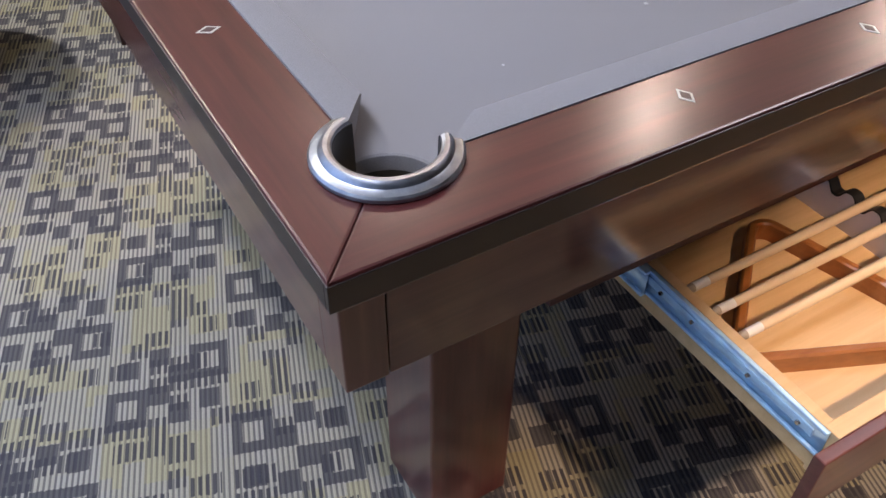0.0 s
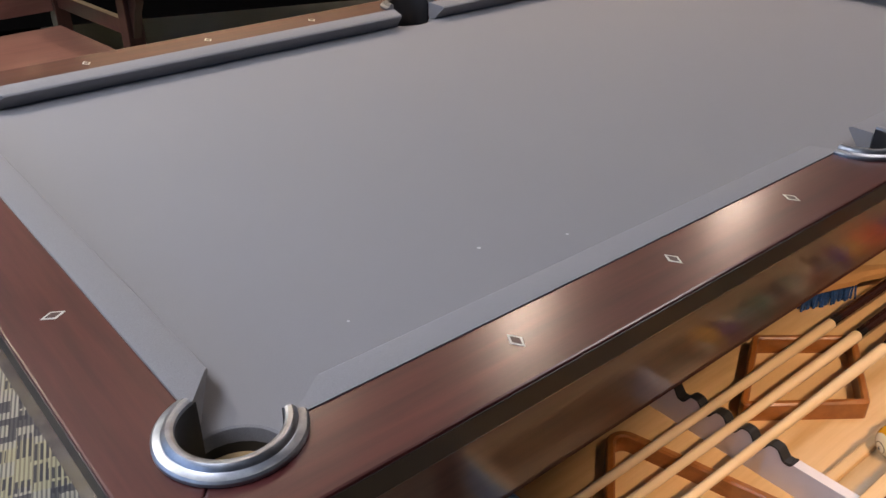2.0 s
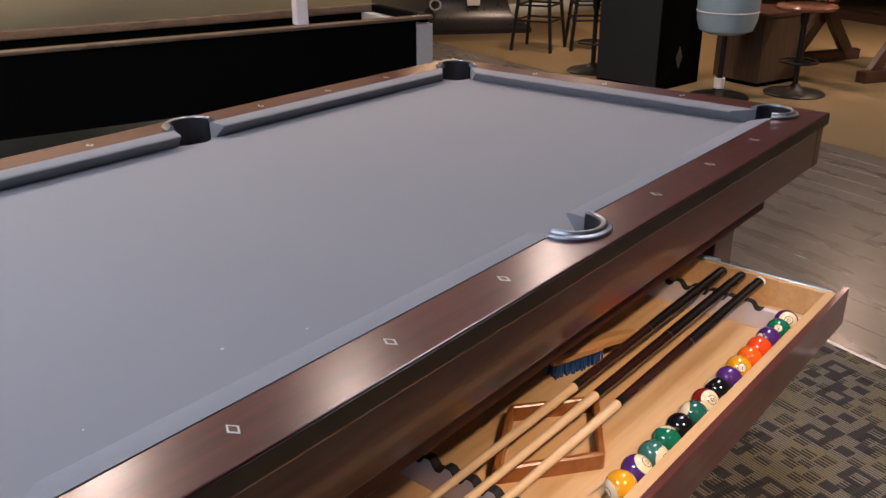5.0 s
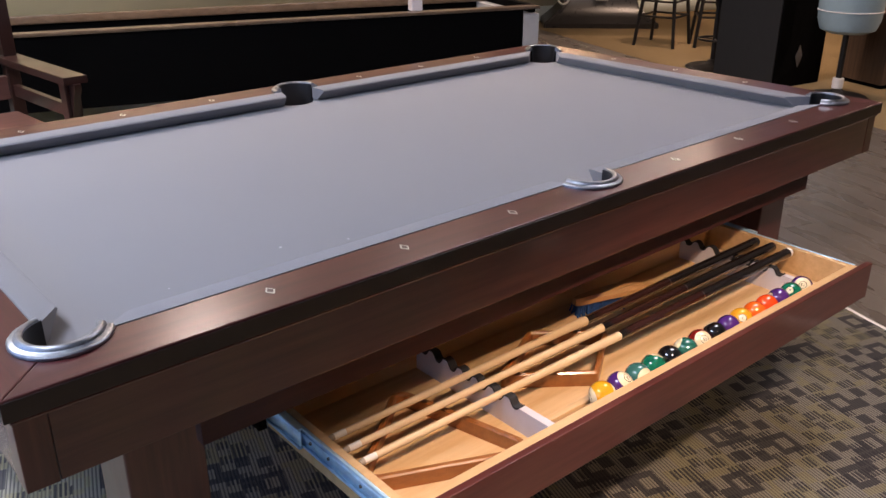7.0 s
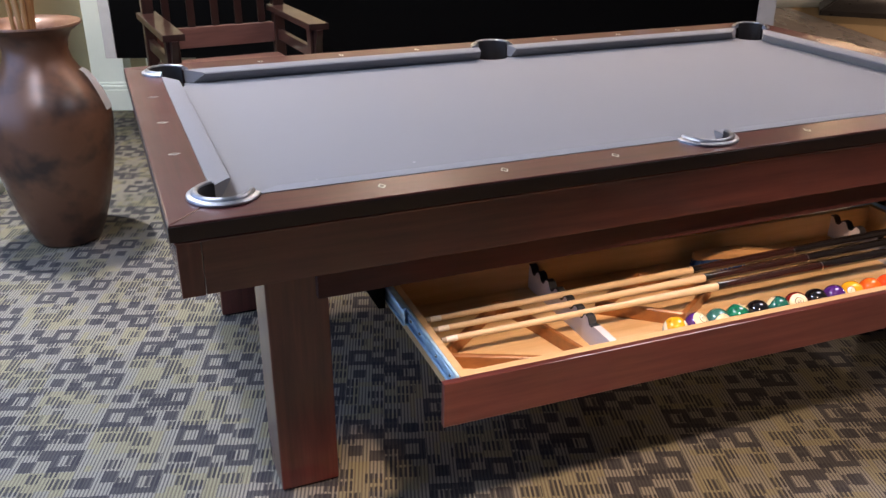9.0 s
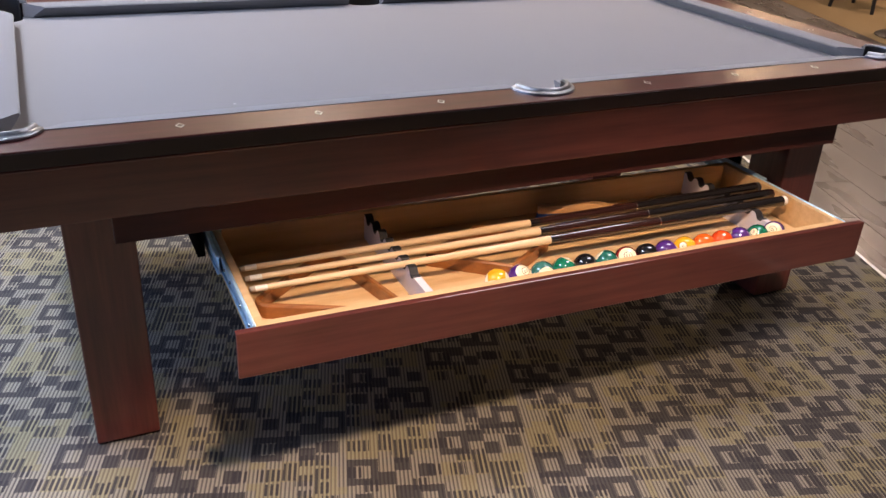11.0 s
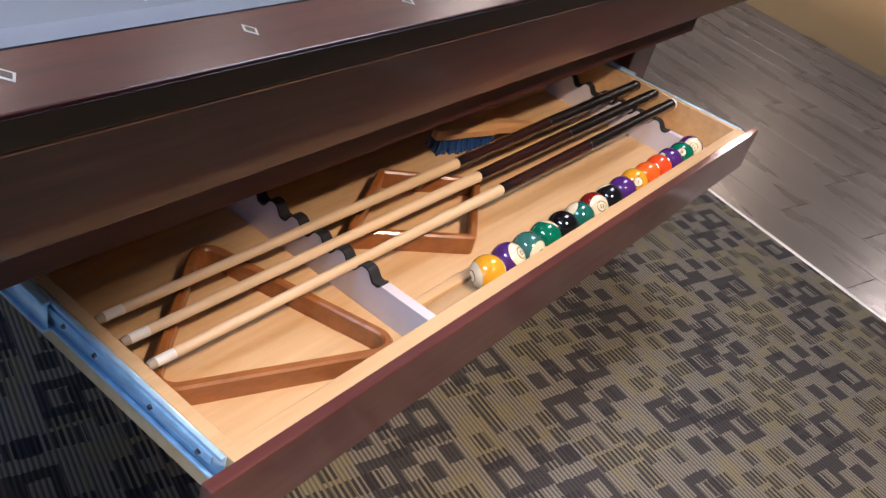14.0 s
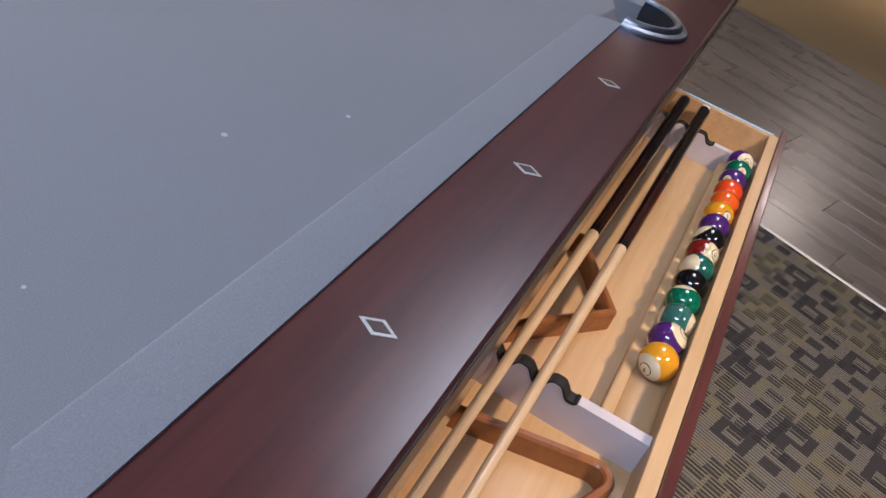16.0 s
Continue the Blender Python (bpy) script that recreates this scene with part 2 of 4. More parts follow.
def carpet_material():
    """Loop carpet in thin ribs: rows of rings, paired blocks and short bars that repeat every six columns and four rows."""
    k = Mat("patterned_carpet")
    COL_W, ROW_H = 0.0742, 0.0928
    g, sep = k.node("ShaderNodeNewGeometry"), k.node("ShaderNodeSeparateXYZ")
    k.put(sep.inputs[0], g.outputs["Position"])
    x, y = sep.outputs[0], sep.outputs[1]
    u = k.math("ADD", k.math("MULTIPLY", x, math.cos(TH)), k.math("MULTIPLY", y, math.sin(TH)))
    v = k.math("ADD", k.math("MULTIPLY", x, -math.sin(TH)), k.math("MULTIPLY", y, math.cos(TH)))
    # the yarn ends waver a little
    wav = k.math("MULTIPLY", k.math("SUBTRACT", k.noise(k.world(), 160, 2), 0.5), 0.10)
    p = k.math("DIVIDE", k.math("ADD", u, 1.645), COL_W)
    q = k.math("ADD", k.math("DIVIDE", k.math("SUBTRACT", -0.058, v), ROW_H), wav)
    row = k.math("FLOOR", k.math("ADD", q, 0.5))
    fy = k.math("SUBTRACT", q, row)
    r = k.math("FLOORED_MODULO", row, 4.0)
    rows = [k.math("COMPARE", r, float(i), 0.1) for i in range(4)]

    def pick(*vals):
        out = k.math("MULTIPLY", rows[0], vals[0])
        for f, val in zip(rows[1:], vals[1:]):
            out = k.math("MULTIPLY_ADD", f, val, out)
        return out

    def away(a, b):
        return k.math("ABSOLUTE", k.math("SUBTRACT", a, b))

    def rect(dx, w, dy, h):
        return k.math("MULTIPLY", k.math("LESS_THAN", dx, w), k.math("LESS_THAN", dy, h))

    def col(*pos):
        return k.math("WRAP", k.math("SUBTRACT", p, pick(*pos)), 3.0, -3.0)

    afy = k.math("ABSOLUTE", fy)
    ring_x, block_x, bars_x, long_x = col(0, 4, 1, 3), col(4, 0, 3, 1), col(3, 1, 4, 0), col(1.7, 2.3, 5.3, 4.7)
    wing_c, pair_c, wing_y, pair_y = pick(-0.75, 0.75, 0.75, -0.75), pick(0.75, -0.75, -0.75, 0.75), pick(0.25, -0.25, 0.25, -0.25), pick(-0.25, 0.25, -0.25, 0.25)
    aring = k.math("ABSOLUTE", ring_x)
    hole = rect(aring, 0.25, afy, 0.23)
    dark = k.math("MULTIPLY", rect(aring, 0.49, afy, 0.47), k.math("SUBTRACT", 1.0, hole))
    dark = k.math("MAXIMUM", dark, rect(away(ring_x, wing_c), 0.27, away(fy, wing_y), 0.235))
    dark = k.math("MAXIMUM", dark, rect(k.math("ABSOLUTE", block_x), 0.25, afy, 0.235))
    dark = k.math("MAXIMUM", dark, rect(away(block_x, pair_c), 0.25, away(fy, pair_y), 0.235))
    bars = rect(k.math("ABSOLUTE", bars_x), 0.24, afy, 0.22)
    bars = k.math("MAXIMUM", bars, rect(k.math("ABSOLUTE", long_x), 0.36, away(fy, 0.22), 0.20))
    bars = k.math("MAXIMUM", bars, rect(away(long_x, pick(0.5, -0.5, -0.5, 0.5)), 0.24, away(fy, -0.24), 0.20))
    # straw ground round the bars, grey ground round rings and blocks, both broken up cell by cell
    cell, wn = k.node("ShaderNodeCombineXYZ"), k.node("ShaderNodeTexWhiteNoise")
    k.put(cell.inputs[0], k.math("FLOOR", k.math("MULTIPLY", p, 2.0))), k.put(cell.inputs[1], k.math("FLOOR", k.math("ADD", k.math("MULTIPLY", q, 2.0), 0.5)))
    k.put(wn.inputs["Vector"], cell.outputs[0])
    rnd = wn.outputs[0]
    straw = k.math("LESS_THAN", k.math("ABSOLUTE", col(2.15, 1.85, 4.85, 5.15)), 1.36)
    straw = k.math("MULTIPLY", k.math("MAXIMUM", straw, 0.25), k.math("MULTIPLY_ADD", k.math("GREATER_THAN", rnd, 0.35), 0.7, 0.3))
    rib = k.math("FRACT", k.math("ADD", k.math("MULTIPLY", p, 8.0), 0.25))
    gap = k.ramp(k.math("ABSOLUTE", k.math("SUBTRACT", rib, 0.5)), (0.17, 1.0), (0.27, 0.0))
    fuzz, patch = k.noise(k.world(), 420, 3), k.noise(k.world(), 1.7, 3)
    light = k.mix(straw, k.mix(fuzz, (0.278, 0.266, 0.229), (0.390, 0.372, 0.324)), k.mix(fuzz, (0.283, 0.260, 0.165), (0.386, 0.357, 0.235)))
    deep = k.mix(fuzz, (0.028, 0.029, 0.038), (0.058, 0.058, 0.072))
    strength = k.math("SUBTRACT", 0.74, k.math("MULTIPLY", straw, 0.26))
    half = k.math("ABSOLUTE", k.math("SUBTRACT", k.math("FRACT", k.math("ADD", k.math("MULTIPLY", q, 2.0), 0.5)), 0.5))
    strewn = k.math("MULTIPLY", k.math("GREATER_THAN", rnd, 0.66), k.math("LESS_THAN", half, 0.40))
    bars = k.math("MAXIMUM", bars, k.math("MULTIPLY", strewn, k.math("GREATER_THAN", straw, 0.2)))
    bar = k.ramp(k.math("ABSOLUTE", k.math("SUBTRACT", k.math("FRACT", k.math("MULTIPLY", p, 6.0)), 0.5)), (0.23, 1.0), (0.31, 0.0))
    colr = k.mix(k.math("MULTIPLY", gap, strength), light, deep)
    colr = k.mix(k.math("MULTIPLY", k.math("MULTIPLY", bars, bar), 0.92), colr, deep)
    colr = k.mix(k.math("MULTIPLY", dark, k.math("MULTIPLY_ADD", fuzz, 0.22, 0.74)), colr, deep)
    colr = k.mix(k.math("MULTIPLY", patch, 0.14), colr, (0.12, 0.105, 0.085))
    k.set(color=colr, rough=0.97, spec=0.1)
    k.bump(k.math("ADD", k.math("ABSOLUTE", k.math("SUBTRACT", rib, 0.5)), fuzz), 0.7, 0.003)
    return k.m


M_CARPET = carpet_material()
k = Mat("tan_carpet")
n1, n2 = k.noise(k.world(), 260, 3), k.noise(k.world((1, 9, 1), -TH), 2.2, 3)
k.set(color=k.mix(n2, k.ramp(n1, (0.3, (0.20, 0.135, 0.065)), (0.7, (0.36, 0.26, 0.14))), (0.30, 0.215, 0.115)), rough=0.97, spec=0.1)
k.bump(n1, 0.5, 0.004)
M_TAN = k.m
k = Mat("grey_oak_plank")
oi = k.node("ShaderNodeObjectInfo")
g1 = k.noise(k.coords((1.2, 14, 1)), 3.0, 6, 0.65)
g2 = k.noise(k.coords((0.6, 3, 1)), 2.0, 3)
tone = k.math("ADD", k.math("MULTIPLY", g1, 0.26), k.math("ADD", k.math("MULTIPLY", g2, 0.55), k.math("MULTIPLY", oi.outputs["Random"], 0.16)))
k.set(color=k.ramp(tone, (0.25, (0.092, 0.080, 0.070)), (0.75, (0.155, 0.138, 0.122))), rough=k.ramp(g2, (0.3, 0.24), (0.7, 0.34)), spec=0.6)
k.bump(g1, 0.03, 0.0006)
M_PLANK = k.m


# mesh helpers
def box(bm, x0, x1, y0, y1, z0, z1, bevel=0.0, segs=2):
    vs = [bm.verts.new((x, y, z)) for z in (z0, z1) for y in (y0, y1) for x in (x0, x1)]
    fs = [bm.faces.new([vs[i] for i in f]) for f in ((0, 2, 3, 1), (4, 5, 7, 6), (0, 1, 5, 4), (2, 6, 7, 3), (0, 4, 6, 2), (1, 3, 7, 5))]
    if bevel:
        es = list({e for f in fs for e in f.edges})
        bmesh.ops.bevel(bm, geom=es, offset=bevel, segments=segs, affect="EDGES", profile=0.5)
    return bm


def boxm(*a, **kw):
    return box(bmesh.new(), *a, **kw)


def prism(bm, pts, z0, z1, bevel=0.0, top_only=True):
    lo = [bm.verts.new((x, y, z0)) for x, y in pts]
    hi = [bm.verts.new((x, y, z1)) for x, y in pts]
    n = len(pts)
    f0 = bm.faces.new(lo[::-1])
    f1 = bm.faces.new(hi)
    for i in range(n):
        bm.faces.new((lo[i], lo[(i + 1) % n], hi[(i + 1) % n], hi[i]))
    bm.normal_update()
    if bevel:
        es = list(f1.edges) if top_only else list(f1.edges) + list(f0.edges)
        bmesh.ops.bevel(bm, geom=es, offset=bevel, segments=2, affect="EDGES", profile=0.5)
    big = [f for f in bm.faces if len(f.verts) > 4]
    bmesh.ops.triangulate(bm, faces=big)
    bmesh.ops.recalc_face_normals(bm, faces=bm.faces)
    return bm


def lathe(bm, profile, segs=32, a0=0.0, a1=360.0, centre=(0, 0), closed=False):
    """Turns (r, z) pairs round z; closed joins the profile's ends."""
    full = abs(a1 - a0) >= 359.9
    n = segs if full else segs + 1
    rows = []
    for i in range(n):
        a = radians(a0 + (a1 - a0) * i / segs)
        rows.append([bm.verts.new((centre[0] + r * math.cos(a), centre[1] + r * math.sin(a), z)) for r, z in profile])
    m = len(profile)
    for i in range(segs):
        A, B = rows[i], rows[(i + 1) % n]
        for j in range(m if closed else m - 1):
            bm.faces.new((A[j], B[j], B[(j + 1) % m], A[(j + 1) % m]))
    if closed and not full:
        bm.faces.new(rows[0]), bm.faces.new(rows[-1][::-1])
    bmesh.ops.remove_doubles(bm, verts=bm.verts, dist=1e-6)
    bmesh.ops.recalc_face_normals(bm, faces=bm.faces)
    return bm


def tube(bm, pts, r, segs=10, caps=True):
    """A round bar through points; r may be one radius or one for each point."""
    pts = [Vector(p) for p in pts]
    rs = r if isinstance(r, (list, tuple)) else [r] * len(pts)
    rows = []
    for i, p in enumerate(pts):
        d = (pts[min(i + 1, len(pts) - 1)] - pts[max(i - 1, 0)]).normalized()
        side = d.orthogonal().normalized() if abs(d.z) < 0.9 else Vector((1, 0, 0)).cross(d).normalized()
        if abs(d.z) < 0.9:
            side = Vector((0, 0, 1)).cross(d).normalized()
        up = d.cross(side)
        rows.append([bm.verts.new(p + (side * math.cos(2 * math.pi * j / segs) + up * math.sin(2 * math.pi * j / segs)) * rs[i]) for j in range(segs)])
    for A, B in zip(rows, rows[1:]):
        for j in range(segs):
            bm.faces.new((A[j], A[(j + 1) % segs], B[(j + 1) % segs], B[j]))
    if caps:
        bm.faces.new(rows[0][::-1]), bm.faces.new(rows[-1])
    bmesh.ops.recalc_face_normals(bm, faces=bm.faces)
    return bm


def mesh_of(name, bm, material, smooth=35, narrow=9):
    me = bpy.data.meshes.new(name)
    crease = []
    if smooth:
        bm.edges.index_update()
        for e in bm.edges:
            areas = [f.calc_area() for f in e.link_faces]
            flat_by_narrow = len(areas) == 2 and max(areas) > narrow * min(areas)
            level = [abs(f.normal.z) > 0.9995 for f in e.link_faces]
            flat_by_narrow = flat_by_narrow or (narrow < 1e6 and len(level) == 2 and level[0] != level[1])
            crease.append(len(areas) == 2 and (e.calc_face_angle(0.0) > radians(smooth) or (flat_by_narrow and e.calc_face_angle(0.0) > 0.09)))
            e.smooth = not crease[-1]
        for f in bm.faces:
            f.smooth = True
    bm.to_mesh(me)
    bm.free()
    me.materials.append(material)
    return me


def part(name, bm, material, parent=None, label="", m=None, smooth=35):
    ob = new(name, mesh_of(name, bm, material, smooth, 1e9 if name == "cushion" else 9))
    if parent is not None:
        ob.parent = parent
    if m is not None:
        ob.matrix_basis = m
    if label:
        ob["label"] = label
    return ob


def thing(name, m, label, category, group="", kind=""):
    ob = new(name)
    ob.empty_display_size = 0.1
    ob.matrix_basis = m
    return tagged(ob, label, category, group, kind)


# ---- setting ----
U_CARPET, U_TAN = 1.604, 3.76
W_LEFT, W_BACK, W_BACK_END = -2.40, 2.95, 1.62


def slab(name, u0, u1, v0, v1, z0, z1, material, label, kind="structure", bevel=0.0):
    ob = part(name, boxm(u0, u1, v0, v1, z0, z1, bevel=bevel), material, None, "", pose(0, 0, 0, 0, 0, THETA))
    return tagged(ob, label, name.split("_")[0], "", kind)


slab("floor_carpet", -3.4, U_CARPET - 0.006, -6.0, W_BACK, -0.05, 0.0, M_CARPET, "patterned loop carpet with blue-grey squares and straw ribs")
slab("floor_tan_carpet", U_TAN, 13.0, -6.0, 11.0, -0.05, 0.0, M_TAN, "tan ribbed carpet across the showroom floor")
floor_wood = slab("floor_wood", U_CARPET + 0.006, U_TAN - 0.002, -6.0, 11.0, -0.06, -0.008, M_PLANK, "walkway of grey-brown wood-look planks")
slab("floor_tan_back", -3.4, U_CARPET - 0.006, W_BACK + 0.15, 11.0, -0.05, 0.0, M_TAN, "tan carpet behind the partition wall")
slab("trim_floor_edge", U_CARPET - 0.006, U_CARPET + 0.006, -6.0, 11.0, -0.05, 0.003, M_TAG, "thin pale metal strip between carpet and planks")

# ceiling and closing walls
slab("ceiling", -3.6, 13.2, -6.2, 11.2, CEIL, CEIL + 0.1, M_CEILING, "off-white ceiling with recessed lamps")
# south wall is never in view; its dark colour holds back bounce light
slab("wall_south", -3.6, 13.2, -6.2, -6.0, 0, CEIL, M_DARKWALL, "unseen closing wall, darkened to cut fill light")
slab("wall_east", 13.0, 13.2, -6.0, 11.0, 0, CEIL, M_WALLFAR, "plain beige far wall")
slab("wall_north_far", -3.6, 13.0, 11.0, 11.2, 0, CEIL, M_WALLFAR, "plain beige far wall")
slab("wall_north", -3.6, W_BACK_END, W_BACK, W_BACK + 0.15, 0, CEIL, M_WALL, "beige painted wall behind the shuffleboard table")
slab("wall_west", W_LEFT - 0.15, W_LEFT, 0.75, W_BACK, 0, CEIL, M_WALL, "beige painted side wall behind the tall vase")
slab("wall_return", -3.6, W_LEFT - 0.15, 0.75, 0.9, 0, CEIL, M_WALL, "beige wall turning back to the windows")
slab("baseboard_west", W_LEFT, W_LEFT + 0.016, 0.75, W_BACK - 0.16, 0, 0.13, M_WHITEWALL, "pale painted baseboard")
slab("baseboard_north", -2.1, W_BACK_END, W_BACK - 0.016, W_BACK, 0, 0.62, M_WHITEWALL, "pale green-white painted wainscot board")


def window_wall():
    """West wall with one long opening, frame, mullions and panes."""
    m = pose(0, 0, 0, 0, 0, THETA)
    bm = bmesh.new()
    box(bm, -3.6, -3.4, -6.0, -3.2, 0, CEIL)
    box(bm, -3.6, -3.4, -3.2, 0.75, 0, 0.45)
    box(bm, -3.6, -3.4, -3.2, 0.75, 2.45, CEIL)
    tagged(part("wall_window_side", bm, M_WALL, None, "", m), "beige wall with a long window opening", "wall", "", "structure")
    win = part("window_1", boxm(-3.52, -3.46, -3.2, 0.75, 0.45, 0.50), M_WHITEWALL, None, "", m)
    tagged(win, "long window with pale frame", "window", "", "structure")
    part("window_frame", boxm(-3.52, -3.46, -3.2, 0.75, 2.40, 2.45), M_WHITEWALL, win)
    for i in range(5):
        c = -3.175 + i * 0.975
        part("mullion", boxm(-3.52, -3.46, c - 0.025, c + 0.025, 0.50, 2.40), M_WHITEWALL, win)
    for i in range(4):
        c = -3.175 + i * 0.975
        pane = part("pane", boxm(-3.495, -3.489, c + 0.025, c + 0.95, 0.50, 2.40), M_GLASS, win)
        pane.visible_shadow = False


window_wall()

# pilaster with its stepped base in the corner
bm = bmesh.new()
box(bm, -2.47, -2.20, 2.80, W_BACK, 0.17, CEIL)
box(bm, -2.50, -2.14, 2.76, W_BACK, 0.0, 0.13, 0.004)
box(bm, -2.49, -2.16, 2.775, W_BACK, 0.13, 0.155, 0.006)
box(bm, -2.48, -2.18, 2.79, W_BACK, 0.155, 0.172, 0.005)
tagged(part("pilaster_column", bm, M_WHITEWALL, None, "", pose(0, 0, 0, 0, 0, THETA)), "pale green-white painted pilaster with a stepped base", "column", "", "structure")


# ---- pool table ----
ZR, ZB, ZL = 0.80, 0.760, 0.765
OXR, OYR = 1.268, 0.714   # outer rail edges
NX, NY = 1.1176, 0.5588   # cushion noses
CW = 0.049                # cushion width
PC = (1.148, 0.588)       # corner pocket centres
SC = 0.612                # side pocket centres
DIA = 0.2794

table = thing("pool_table", pose(0, 0, 0), "dark mahogany pool table with grey cloth, drawer pulled open", "pool table")


def arc(cx, cy, r, a0, a1, n=14):
    return [(cx + r * math.cos(radians(a0 + (a1 - a0) * i / n)), cy + r * math.sin(radians(a0 + (a1 - a0) * i / n))) for i in range(n + 1)]


def undercut(bm):
    """Leans the rail's outer face in towards its lower edge."""
    for w in bm.verts:
        if w.co.z < ZL + 0.001:
            if abs(abs(w.co.y) - OYR) < 0.002:
                w.co.y *= 1 - 0.002 / OYR
            if abs(abs(w.co.x) - OXR) < 0.002:
                w.co.x *= 1 - 0.002 / OXR
    return bm


def rail_long(sy):
    r = 0.058
    g = 0.0004
    pts = [(-OXR + g, -OYR), (OXR - g, -OYR)]
    pts += arc(PC[0], -PC[1], r, -45, -161, 12)
    pts += arc(0, -SC, 0.062, 5, -185, 18)
    pts += arc(-PC[0], -PC[1], r, -19, -135, 12)
    if sy > 0:
        pts = [(-x, -y) for x, y in pts]
    return undercut(prism(bmesh.new(), pts, ZL, ZR, 0.003))


def rail_short(sx):
    r = 0.058
    g = 0.0004
    pts = [(-OXR, OYR - g), (-OXR, -OYR + g)]
    pts += arc(-PC[0], -PC[1], r, 225, 109, 12)[::1]
    pts += arc(-PC[0], PC[1], r, -109, -225, 12)
    if sx > 0:
        pts = [(-x, -y) for x, y in pts]
    return undercut(prism(bmesh.new(), pts, ZL, ZR, 0.003))


for s in (-1, 1):
    part("rail", rail_long(s), M_RAILX, table, "satin dark mahogany rail with a mitred corner")
    part("rail", rail_short(s), M_RAILY, table, "satin dark mahogany rail with a mitred corner")

# dark edge moulding round the rails
EZ = (ZL + 0.0005, ZR - 0.0038)
for s in (-1, 1):
    y0, y1 = sorted((s * (OYR - 0.006), s * (OYR + 0.0012)))
    part("rail_edge", boxm(-OXR - 0.0012, OXR + 0.0012, y0, y1, *EZ, bevel=0.0008), M_EDGE, table, "nearly black outer rail edge")
    x0, x1 = sorted((s * (OXR - 0.006), s * (OXR + 0.0012)))
    part("rail_edge", boxm(x0, x1, -OYR + 0.0062, OYR - 0.0062, *EZ, bevel=0.0008), M_EDGE, table, "nearly black outer rail edge")


def cushion(length0, length1, cot0, cot1):
    """Nose along x at y = 0, wood side at y = -CW."""
    prof = [(0.0, 0.7925), (0.0015, 0.7955), (0.005, 0.7975), (CW, 0.8012), (CW, ZB + 0.0005), (0.030, ZB + 0.0005)]
    bm = bmesh.new()
    rows = []
    n = 12
    for i in range(n + 1):
        t = i / n
        rows.append([bm.verts.new(((length0 - d * cot0) * (1 - t) + (length1 + d * cot1) * t, -d, z)) for d, z in prof])
    for A, B in zip(rows, rows[1:]):
        for j in range(len(prof)):
            bm.faces.new((A[j], B[j], B[(j + 1) % len(prof)], A[(j + 1) % len(prof)]))
    bm.faces.new(rows[0]), bm.faces.new(rows[-1][::-1])
    bmesh.ops.recalc_face_normals(bm, faces=bm.faces)
    return bm


C_COT, S_COT, C_OFF, S_OFF = 1.25, 0.25, 0.085, 0.070
for rz in (0, 180):
    part("cushion", cushion(-NX + C_OFF, -S_OFF, C_COT, S_COT), M_FELT, table, "cushion wrapped in grey cloth", pose(0, -NY, 0) if rz == 0 else pose(0, NY, 0, 0, 0, 180))
    part("cushion", cushion(S_OFF, NX - C_OFF, S_COT, C_COT), M_FELT, table, "cushion wrapped in grey cloth", pose(0, -NY, 0) if rz == 0 else pose(0, NY, 0, 0, 0, 180))
part("cushion", cushion(-NY + C_OFF, NY - C_OFF, C_COT, C_COT), M_FELT, table, "cushion wrapped in grey cloth", pose(-NX, 0, 0, 0, 0, -90))
part("cushion", cushion(-NY + C_OFF, NY - C_OFF, C_COT, C_COT), M_FELT, table, "cushion wrapped in grey cloth", pose(NX, 0, 0, 0, 0, 90))

# bed with pocket cut-outs
BX, BY = 1.166, 0.606
pts = []
pts += arc(-PC[0], -PC[1], 0.053, 110, -20, 14)
pts += [(x, -SC + (y + SC) * 0.72) for x, y in arc(0, -SC, 0.057, 174, 6, 14)]
pts += arc(PC[0], -PC[1], 0.053, 200, 70, 14)
pts += arc(PC[0], PC[1], 0.053, 290, 160, 14)
pts += [(x, SC + (y - SC) * 0.72) for x, y in arc(0, SC, 0.057, -6, -174, 14)]
pts += arc(-PC[0], PC[1], 0.053, 20, -110, 14)
part("bed", prism(bmesh.new(), pts, ZB - 0.03, ZB, 0.004), M_FELT, table, "grey cloth playing bed")

# chalk specks on the cloth
for cx, cy, cr in ((-0.558, -0.472, 0.0024), (-0.683, -0.421, 0.0032), (-0.927, -0.455, 0.0019)):
    part("chalk_speck", lathe(bmesh.new(), [(0.0, ZB + 0.0003), (cr, ZB + 0.0003), (cr * 0.8, ZB + 0.0009), (0.0, ZB + 0.0011)], 9, 0, 360, (cx, cy)), M_CHALK, table, "pale chalk speck")

# pocket castings and cups
RING = [(0.0735, 0.8012), (0.0735, 0.8050), (0.0715, 0.8072), (0.0660, 0.8082), (0.0635, 0.8095), (0.0620, 0.8130), (0.0585, 0.8155), (0.0545, 0.8155),
        (0.0515, 0.8140), (0.0505, 0.8110), (0.0512, 0.8012)]
LINING = [(0.0515, 0.8005), (0.0512, 0.8112), (0.0500, 0.8100), (0.0494, 0.7800), (0.0494, 0.7400), (0.0515, 0.7400)]
CUP = [(0.0525, 0.742), (0.0515, 0.70), (0.046, 0.64), (0.03, 0.615), (0.004, 0.61)]
SRING = [(r + 0.006, z - 0.001) for r, z in RING]
SCUP = [(r + 0.0055, z) for r, z in CUP]
SLINING = [(r + 0.0055, z - 0.001) for r, z in LINING]
